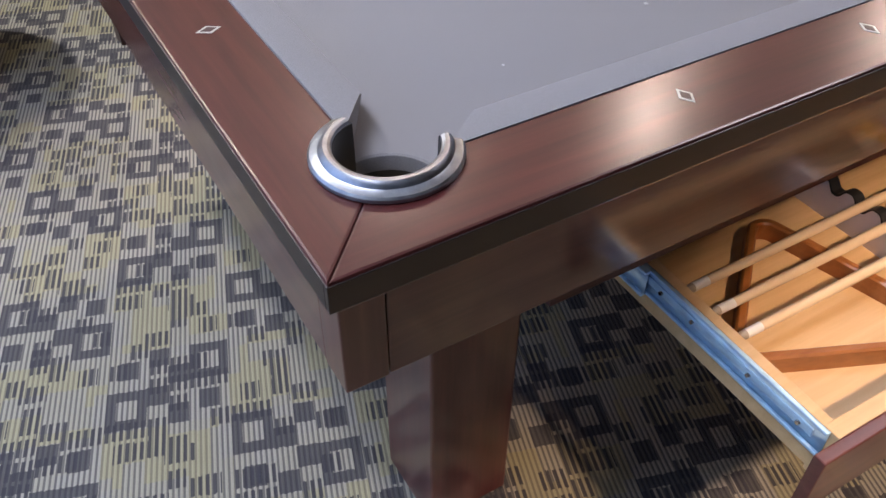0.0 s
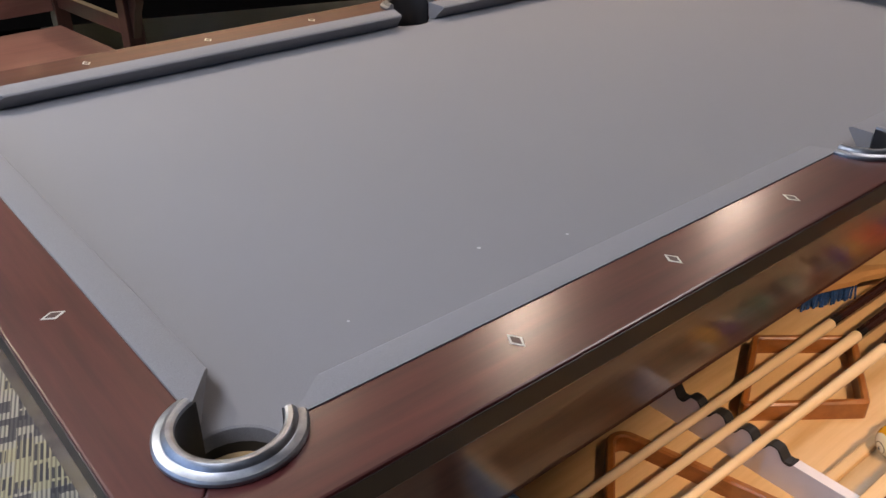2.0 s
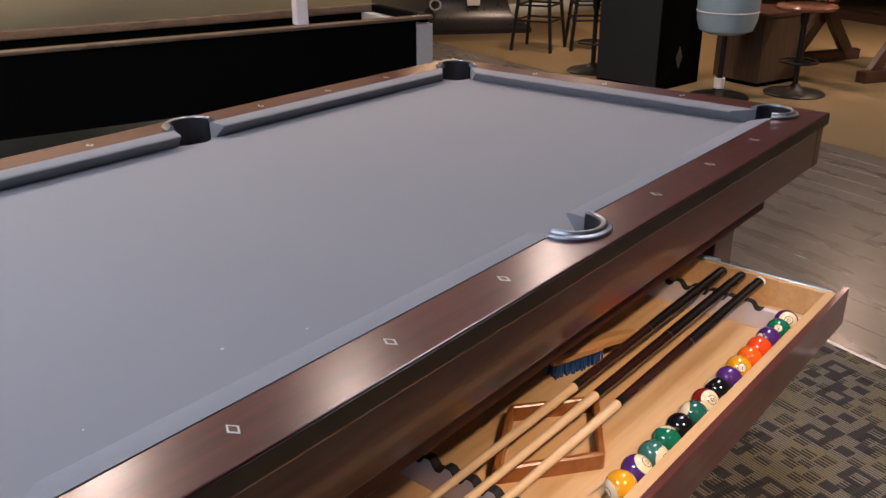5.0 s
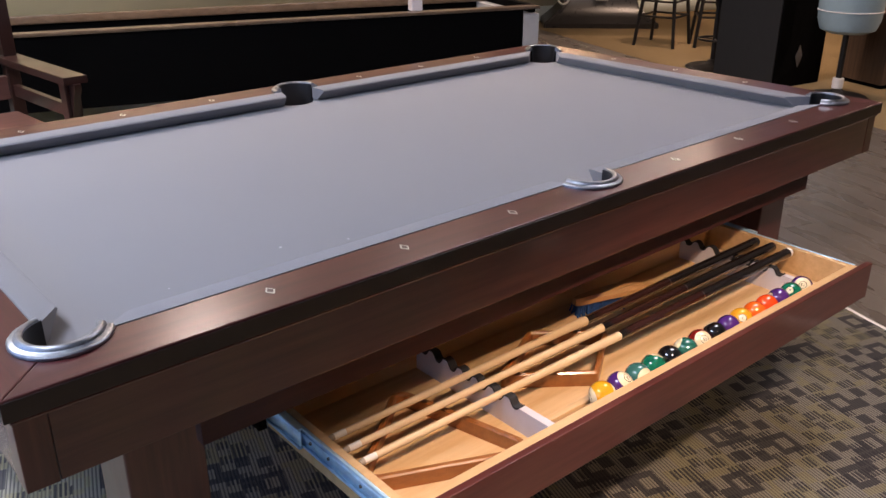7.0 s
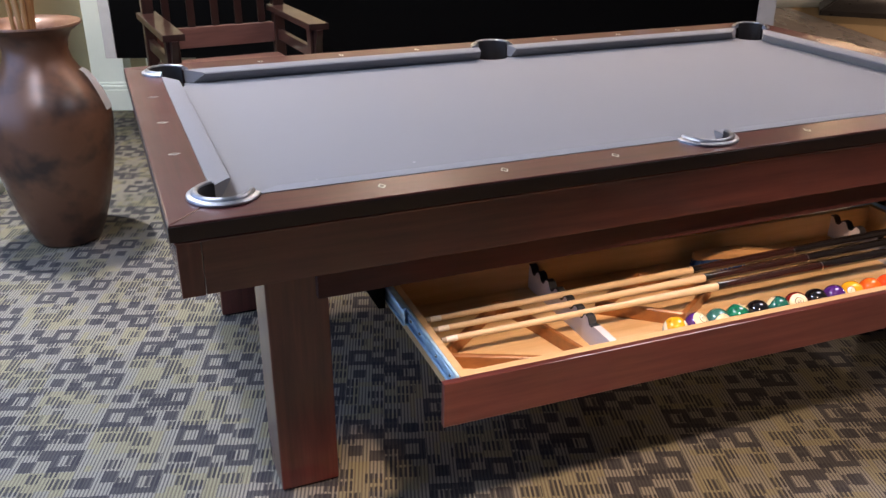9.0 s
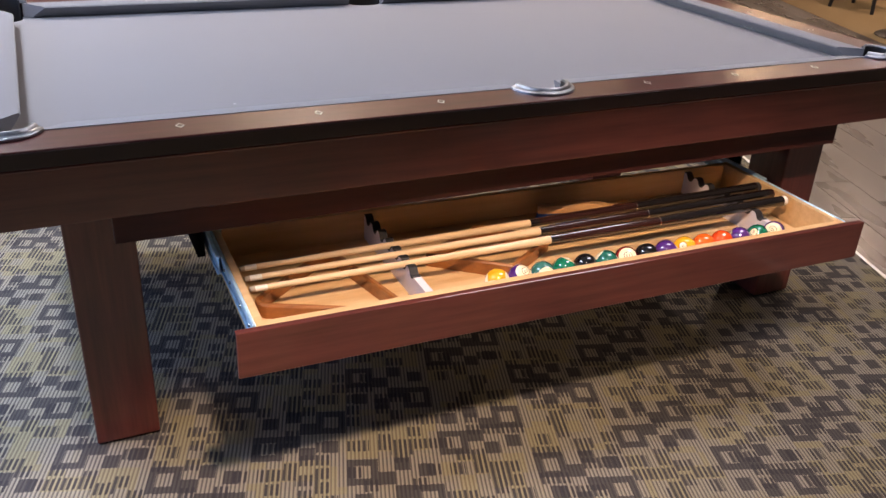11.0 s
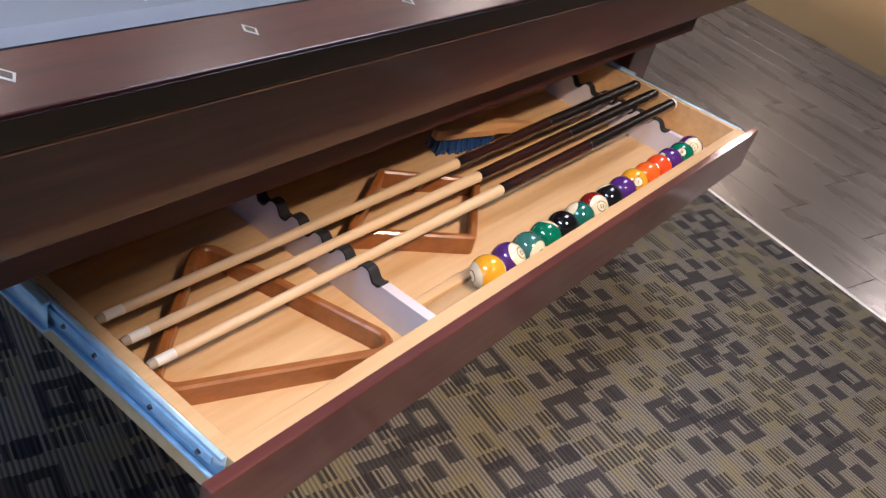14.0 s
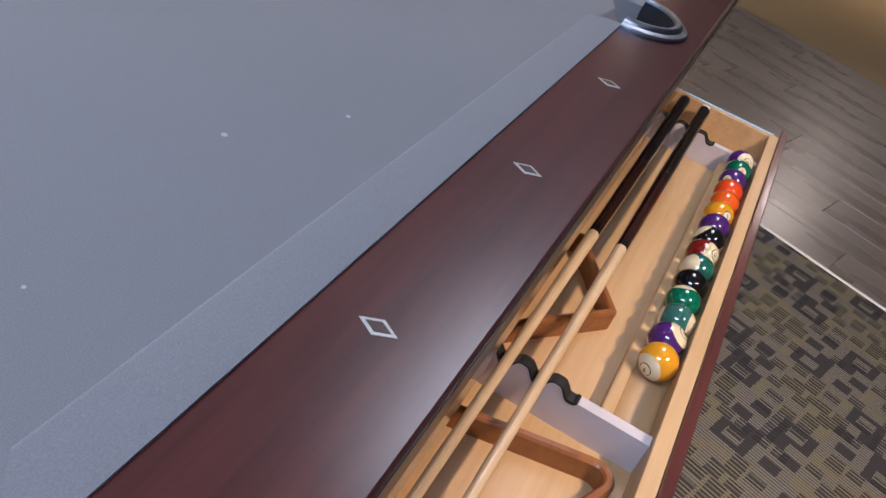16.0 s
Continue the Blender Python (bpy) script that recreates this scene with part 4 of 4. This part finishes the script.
# ---- tall spectator chair ----
def chair():
    m = pose(-0.775, 1.245, 0, 0, 0, 5)
    c = thing("spectator_chair", m, "tall dark mission-style wooden armchair behind the table", "armchair")
    w, dpt, arm = 0.34, 0.60, 0.81
    for s in (-1, 1):
        x = s * (w - 0.05)
        bm = bmesh.new()
        prism(bm, [(x - 0.042, -0.02), (x + 0.042, -0.02), (x + 0.042, dpt), (x - 0.042, dpt)], arm - 0.026, arm, 0.004)
        part("arm", bm, M_CHAIR, c, "flat dark wooden arm")
        part("leg", boxm(x - 0.026, x + 0.026, 0.02, 0.07, 0.0, arm - 0.026, bevel=0.003), M_CHAIR, c)
        part("leg", boxm(x - 0.024, x + 0.024, dpt - 0.06, dpt - 0.01, 0.0, 1.25, bevel=0.003), M_CHAIR, c)
        part("side_rail", boxm(x - 0.012, x + 0.012, 0.07, dpt - 0.06, 0.655, 0.70, bevel=0.002), M_CHAIR, c)
        part("side_rail", boxm(x - 0.012, x + 0.012, 0.07, dpt - 0.06, 0.20, 0.24, bevel=0.002), M_CHAIR, c)
        bm = bmesh.new()
        prism(bm, [(0.0, 0.0), (0.05, 0.0), (0.05, 0.02), (0.03, 0.05), (0.0, 0.13)], -0.012, 0.012)
        part("corbel", bm, M_CHAIR, c, "", Matrix.Translation((x, 0.02, arm - 0.026)) @ Euler((radians(-90), 0, radians(-90))).to_matrix().to_4x4())
    xi = w - 0.074
    part("back_rail", boxm(-xi, xi, dpt - 0.05, dpt - 0.022, 0.645, 0.735, bevel=0.003), M_CHAIRSEAT, c, "reddish lower back rail")
    part("back_rail", boxm(-xi, xi, dpt - 0.05, dpt - 0.022, 1.16, 1.24, bevel=0.003), M_CHAIR, c)
    for i in range(5):
        x = -xi + 2 * xi * (i + 0.5) / 5
        part("slat", boxm(x - 0.016, x + 0.016, dpt - 0.042, dpt - 0.030, 0.735, 1.16, bevel=0.002), M_CHAIR, c)
    part("seat", boxm(-xi - 0.01, xi + 0.01, 0.005, dpt - 0.06, 0.565, 0.60, bevel=0.008), M_CHAIRSEAT, c, "reddish brown seat")
    part("front_rail", boxm(-xi, xi, 0.03, 0.055, 0.50, 0.565, bevel=0.002), M_CHAIR, c)
    part("foot_rest", boxm(-xi, xi, 0.03, 0.06, 0.18, 0.23, bevel=0.002), M_CHAIR, c)


chair()


# ---- shuffleboard table ----
def shuffleboard():
    u0, u1, v0, v1, zt, zb = -2.08, 1.54, 2.12, 2.76, 0.80, 0.455
    s = thing("shuffleboard_table", pose(0, 0, 0, 0, 0, THETA), "long black shuffleboard table with pale wooden rim", "shuffleboard table")
    part("front_panel", boxm(u0 + 0.06, u1 - 0.10, v0, v0 + 0.025, zb, zt - 0.0065, bevel=0.002), M_BLACKPAINT, s, "gloss black side panel")
    part("back_panel", boxm(u0 + 0.06, u1 - 0.10, v1 - 0.025, v1, zb, zt - 0.03, bevel=0.002), M_BLACKPAINT, s)
    part("rim", boxm(u0, u1, v0 - 0.008, v0 + 0.060, zt - 0.006, zt + 0.010, bevel=0.003), M_RIM, s, "brown wooden rim")
    part("rim", boxm(u0, u1, v1 - 0.045, v1 + 0.012, zt - 0.03, zt + 0.01, bevel=0.005), M_RIM, s)
    for a, b in ((u0, u0 + 0.045), (u1 - 0.045, u1)):
        part("rim", boxm(a, b, v0 + 0.046, v1 - 0.046, zt - 0.03, zt + 0.01, bevel=0.005), M_BLACKPAINT, s)
    part("gutter", boxm(u0 + 0.046, u1 - 0.046, v0 + 0.046, v1 - 0.046, zt - 0.16, zt - 0.14), M_GREYPANEL, s)
    part("playing_board", boxm(u0 + 0.14, u1 - 0.14, v0 + 0.12, v1 - 0.12, zt - 0.139, zt - 0.06, bevel=0.003), M_BOARD, s, "polished pale wooden playing board")
    for a, b in ((u0, u0 + 0.058), (u1 - 0.098, u1)):
        part("end_panel", boxm(a, b, v0, v1, zb, zt - 0.031, bevel=0.004), M_GREYPANEL, s, "grey-white end panel")
    for a in (u0 + 0.45, u1 - 0.85):
        part("pedestal", boxm(a, a + 0.40, v0 + 0.10, v1 - 0.10, 0.0, zb - 0.001, bevel=0.004), M_BLACKPAINT, s, "black pedestal leg")
    part("score_post", boxm(0.80, 0.86, v0 + 0.03, v0 + 0.09, zt + 0.011, zt + 0.30, bevel=0.004), M_WHITEMEL, s, "white score post")


shuffleboard()


# ---- far showroom ----
def arcade():
    c = thing("arcade_cabinet", pose(4.95, 1.67, 0, 0, 0, 81), "black upright arcade cabinet with lit control panel", "arcade cabinet")
    d, w = 0.29, 0.275
    bm = bmesh.new()
    prof = [(-d, 0.0), (d, 0.0), (d, 1.75), (-d + 0.10, 1.75), (-d + 0.12, 1.45), (-d + 0.28, 1.0), (-d - 0.05, 0.90), (-d - 0.05, 0.80), (-d, 0.76)]
    a = [bm.verts.new((x, -w, z)) for x, z in prof]
    b = [bm.verts.new((x, w, z)) for x, z in prof]
    f1, f2 = bm.faces.new(a), bm.faces.new(b[::-1])
    for i in range(len(prof)):
        bm.faces.new((a[i], b[i], b[(i + 1) % len(prof)], a[(i + 1) % len(prof)]))
    bmesh.ops.recalc_face_normals(bm, faces=bm.faces)
    bmesh.ops.bevel(bm, geom=list(bm.edges), offset=0.006, segments=1, affect="EDGES")
    part("cabinet_body", bm, M_BLACKPAINT, c)
    part("side_panel", boxm(-d + 0.01, d - 0.01, w + 0.001, w + 0.012, 0.03, 0.74, bevel=0.003), plain("charcoal_laminate", (0.012, 0.0125, 0.014), 0.55), c, "charcoal side panel")
    part("side_panel", boxm(-d + 0.01, d - 0.01, -w - 0.012, -w - 0.001, 0.03, 0.74, bevel=0.003), M_BLACKPAINT, c)
    part("coin_plate", lathe(bmesh.new(), [(0.0, 0.0), (0.045, 0.0), (0.045, 0.004), (0.0, 0.006)], 4), M_PEWTER, c, "pewter coin plate", Matrix.Translation((-d - 0.006, 0.03, 0.23)) @ Matrix.Rotation(radians(-90), 4, "Y") @ Matrix.Diagonal((1.9, 0.9, 1, 1)))
    part("screen", boxm(-0.06, -0.052, -0.22, 0.22, 1.03, 1.40), M_SCREEN, c, "glowing blue screen", pose(-0.05, 0, 0.0))
    for i in range(6):
        part("button", lathe(bmesh.new(), [(0.0, 0.0), (0.016, 0.0), (0.016, 0.008), (0.0, 0.010)], 12), M_SCREEN, c, "lit blue button", Matrix.Translation((-d + 0.10, -0.22 + 0.085 * i, 0.955)))
    for i in range(4):
        bm = bmesh.new()
        bmesh.ops.create_uvsphere(bm, u_segments=12, v_segments=8, radius=0.02, matrix=Matrix.Translation((-d + 0.06, -0.18 + 0.12 * i, 0.955)))
        part("knob", bm, ball_material("knob_%d" % i, ((0.6, 0.03, 0.03), (0.05, 0.1, 0.6), (0.6, 0.5, 0.03), (0.6, 0.03, 0.03))[i], False), c)


arcade()


def swivel_stool(x, y, turn, seat_mat, bucket, label):
    c = thing("swivel_stool", pose(x, y, 0, 0, 0, turn), label, "bar stool")
    part("base", lathe(bmesh.new(), [(0.0, 0.0), (0.215, 0.0), (0.22, 0.008), (0.205, 0.018), (0.10, 0.030), (0.045, 0.05), (0.030, 0.07), (0.0, 0.07)], 32), M_DARKIRON, c, "round dark iron base")
    part("post", lathe(bmesh.new(), [(0.020, 0.06), (0.020, 0.50), (0.030, 0.52), (0.030, 0.60)], 16), M_DARKIRON, c)
    if not bucket:
        part("foot_ring", lathe(bmesh.new(), [(0.135 + 0.009 * math.cos(a * math.pi / 4), 0.24 + 0.009 * math.sin(a * math.pi / 4)) for a in range(8)], 28, closed=True), M_DARKIRON, c)
    for s in () if bucket else (0, 120, 240):
        part("ring_spoke", tube(bmesh.new(), [(0.02 * math.cos(radians(s)), 0.02 * math.sin(radians(s)), 0.24), (0.13 * math.cos(radians(s)), 0.13 * math.sin(radians(s)), 0.24)], 0.006, 8), M_DARKIRON, c)
    if bucket:
        bm = lathe(bmesh.new(), [(0.0, 0.46), (0.13, 0.465), (0.185, 0.49), (0.208, 0.56), (0.214, 0.66), (0.216, 0.80), (0.205, 0.93), (0.192, 0.94), (0.186, 0.80), (0.178, 0.68), (0.15, 0.64), (0.0, 0.65)], 36)
        part("seat", bm, seat_mat, c, "rounded light blue vinyl bucket seat")
        bm = lathe(bmesh.new(), [(0.2135 + 0.004 * math.cos(a * math.pi / 3), 0.62 + 0.004 * math.sin(a * math.pi / 3)) for a in range(6)], 36, closed=True)
        part("piping", bm, M_TAG, c, "pale seam piping")
        part("white_sleeve", lathe(bmesh.new(), [(0.021, 0.072), (0.038, 0.072), (0.038, 0.145), (0.021, 0.145)], 20, closed=True), M_TAG, c, "white sleeve at the post's foot")
    else:
        bm = lathe(bmesh.new(), [(0.0, 0.60), (0.12, 0.60), (0.20, 0.615), (0.212, 0.632), (0.205, 0.645), (0.15, 0.640), (0.0, 0.632)], 32)
        part("seat", bm, seat_mat, c, "round copper-brown wooden seat")
        bm = bmesh.new()
        lathe(bm, [(0.195, 0.66), (0.215, 0.66), (0.225, 0.93), (0.205, 0.93)], 20, -60, 60, closed=True)
        part("back", bm, seat_mat, c, "curved copper-brown wooden back")
        for s in (-45, 45):
            part("back_strut", tube(bmesh.new(), [(0.19 * math.cos(radians(s)), 0.19 * math.sin(radians(s)), 0.63), (0.206 * math.cos(radians(s)), 0.206 * math.sin(radians(s)), 0.68)], 0.008, 8), M_DARKIRON, c)
    return c


swivel_stool(4.74, 0.99, 0, M_BLUEVINYL, True, "swivel bar stool with light blue vinyl bucket seat")
swivel_stool(5.05, 2.22, 100, M_COPPERWOOD, False, "swivel bar stool with round copper-brown wooden seat")
swivel_stool(5.22, 0.60, 20, M_COPPERWOOD, False, "swivel bar stool with round copper-brown wooden seat")


def bar_stool(x, y, turn):
    c = thing("bar_stool", pose(x, y, 0, 0, 0, turn), "black four-legged bar stool with ring stretcher", "bar stool", "dark bar stools")
    for sx in (-1, 1):
        for sy in (-1, 1):
            part("leg", tube(bmesh.new(), [(sx * 0.20, sy * 0.20, 0), (sx * 0.13, sy * 0.13, 0.72)], [0.016, 0.019], 10), M_DARKIRON, c)
    for z, r in ((0.28, 0.173), (0.42, 0.159)):
        for a in range(4):
            p0 = Matrix.Rotation(math.pi / 2 * a, 3, "Z") @ Vector((r, -r, z))
            p1 = Matrix.Rotation(math.pi / 2 * a, 3, "Z") @ Vector((r, r, z))
            part("stretcher", tube(bmesh.new(), [p0, p1], 0.010, 8), M_DARKIRON, c)
    part("seat", lathe(bmesh.new(), [(0.0, 0.72), (0.18, 0.72), (0.195, 0.735), (0.19, 0.755), (0.0, 0.76)], 28), M_DARKIRON, c)


bar_stool(5.70, 3.20, 12)
bar_stool(6.05, 2.85, 40)


def trestle_table():
    c = thing("trestle_table", pose(6.5, 0.5, 0, 0, 0, -28), "dark-stained heavy trestle table with crossed legs", "table")
    for s in (-1, 1):
        y = s * 0.42
        part("foot_beam", boxm(-0.42, 0.42, y - 0.05, y + 0.05, 0, 0.09, bevel=0.006), M_TRESTLE, c)
        for t in (-1, 1):
            bm = bmesh.new()
            box(bm, -0.05, 0.05, -0.028, 0.028, -0.47, 0.47, 0.004)
            part("leg", bm, M_TRESTLE, c, "", Matrix.Translation((0, y + t * 0.0285, 0.42)) @ Matrix.Rotation(radians(38 * t), 4, "Y"))
    part("beam", boxm(-0.035, 0.035, -0.36, 0.36, 0.39, 0.47, bevel=0.004), M_TRESTLE, c)
    part("tabletop", boxm(-0.45, 0.45, -0.75, 0.75, 0.80, 0.86, bevel=0.008), M_TRESTLE, c)


trestle_table()


def dome_game():
    c = thing("dome_hockey_game", pose(6.35, 4.55, 0, 0, 0, THETA - 25), "black dome hockey game on a flared pedestal base", "arcade game")
    bm = bmesh.new()
    lv = [(0.00, 0.62, 0.42), (0.05, 0.62, 0.42), (0.09, 0.56, 0.36), (0.20, 0.42, 0.27), (0.40, 0.36, 0.24), (0.62, 0.42, 0.28), (0.75, 0.60, 0.42), (0.95, 0.62, 0.44)]
    rows = [[bm.verts.new((sx * a, sy * b, z)) for sx, sy in ((-1, -1), (1, -1), (1, 1), (-1, 1))] for z, a, b in lv]
    for A, B in zip(rows, rows[1:]):
        for j in range(4):
            bm.faces.new((A[j], A[(j + 1) % 4], B[(j + 1) % 4], B[j]))
    bm.faces.new(rows[0][::-1]), bm.faces.new(rows[-1])
    bmesh.ops.recalc_face_normals(bm, faces=bm.faces)
    bmesh.ops.bevel(bm, geom=[e for e in bm.edges if abs(e.verts[0].co.z - e.verts[1].co.z) > 0.01], offset=0.02, segments=2, affect="EDGES")
    part("pedestal", bm, plain("glossy_black_plastic", (0.018, 0.017, 0.017), 0.3), c)
    bm = lathe(bmesh.new(), [(0.055 + 0.012 * math.cos(a * math.pi / 4), 0.012 * math.sin(a * math.pi / 4)) for a in range(8)], 24, closed=True)
    part("badge_ring", bm, M_GREYPANEL, c, "grey round badge ring", Matrix.Translation((-0.42, -0.36, 0.30)) @ Matrix.Rotation(radians(70), 4, "X"))
    part("emblem_panel", boxm(-0.07, 0.07, -0.31, -0.295, 0.28, 0.52, bevel=0.006), M_TAG, c, "pale square emblem panel")
    part("rink", boxm(-0.64, 0.64, -0.46, 0.46, 0.951, 1.02, bevel=0.02), M_BLACKPAINT, c)


dome_game()

# low brown wooden chest behind the stools
chest = thing("wooden_chest", pose(5.55, 1.02, 0, 0, 0, THETA), "brown wooden chest on the tan carpet", "chest")
part("chest_body", boxm(-0.25, 0.25, -0.22, 0.22, 0.03, 0.52, bevel=0.006), wood("chest_wood", (0.06, 0.035, 0.022), (0.13, 0.08, 0.05), 2, 0.4), chest)
part("chest_lid", boxm(-0.27, 0.27, -0.24, 0.24, 0.521, 0.555, bevel=0.006), M_TRESTLE, chest)
part("plinth", boxm(-0.23, 0.23, -0.20, 0.20, 0.0, 0.03), M_BLACKPAINT, chest)

# far wall closing the tan area, with pale baseboard
slab("wall_partition", 2.9, 10.5, 6.75, 6.9, 0, CEIL, M_WALLFAR, "beige far partition wall")
slab("baseboard_far", 2.9, 10.5, 6.733, 6.75, 0, 0.16, M_WHITEWALL, "pale far baseboard")

# ceiling lamps
for lx, ly, watts, colour in LAMPS:
    c = thing("recessed_lamp", pose(lx, ly, CEIL), "unseen round recessed ceiling lamp with pale trim", "ceiling lamp", "recessed ceiling lamps")
    part("trim_ring", lathe(bmesh.new(), [(0.075, -0.001), (0.10, -0.001), (0.10, -0.008), (0.078, -0.014)], 28, closed=True), M_BRASS, c)
    part("lens", lathe(bmesh.new(), [(0.0, -0.004), (0.074, -0.004), (0.074, -0.001), (0.0, -0.001)], 24), M_LENS, c, "glowing lens")

for px, py, lx, ly, watts, colour in PANELS:
    c = thing("panel_lamp", pose(px, py, CEIL), "flat daylight-coloured ceiling panel lamp", "ceiling lamp", "ceiling panel lamps")
    part("frame", boxm(-lx / 2 - 0.03, lx / 2 + 0.03, -ly / 2 - 0.03, ly / 2 + 0.03, -0.012, -0.0005, bevel=0.003), M_BRASS, c)
    part("diffuser", boxm(-lx / 2, lx / 2, -ly / 2, ly / 2, -0.0145, -0.0125), M_DAYLENS, c, "glowing daylight diffuser")

# housing for the added spot over the drawer
c = thing("added_spot_housing", pose(SPOT_AT.x, SPOT_AT.y, CEIL), "unseen white track spot added to light the drawer", "ceiling lamp")
part("stem", lathe(bmesh.new(), [(0.0, 0.0), (0.035, 0.0), (0.035, -0.012), (0.010, -0.016), (0.010, -0.16)], 20), M_BRASS, c)
aim = (SPOT_TO - SPOT_AT).to_track_quat("-Z", "Y").to_matrix().to_4x4()
part("shade", lathe(bmesh.new(), [(0.0, 0.14), (0.035, 0.14), (0.055, 0.06), (0.060, 0.012), (0.057, 0.012), (0.050, 0.06), (0.03, 0.13), (0.0, 0.13)], 24), M_BRASS, c, "", Matrix.Translation((0, 0, SPOT_AT.z - CEIL)) @ aim)

# planks of the walkway
PL_W, PL_L = 0.18, 1.22
bm = boxm(-PL_L / 2 + 0.0006, PL_L / 2 - 0.0006, -PL_W / 2 + 0.0006, PL_W / 2 - 0.0006, -0.0078, 0.0, bevel=0.0012, segs=1)
ME_PLANK = mesh_of("plank", bm, M_PLANK, 0)
rng = random.Random(3)
for i in range(12):
    v_off = rng.uniform(0, PL_L)
    for j in range(12):
        uu = U_CARPET + 0.006 + PL_W / 2 + i * PL_W
        vv = -5.39 + v_off + j * PL_L
        if uu + PL_W / 2 > U_TAN + 0.02:
            continue
        ob = new("plank", ME_PLANK)
        ob.parent = floor_wood
        ob.matrix_basis = pose(uu, vv, 0.0, 0, 0, 90)
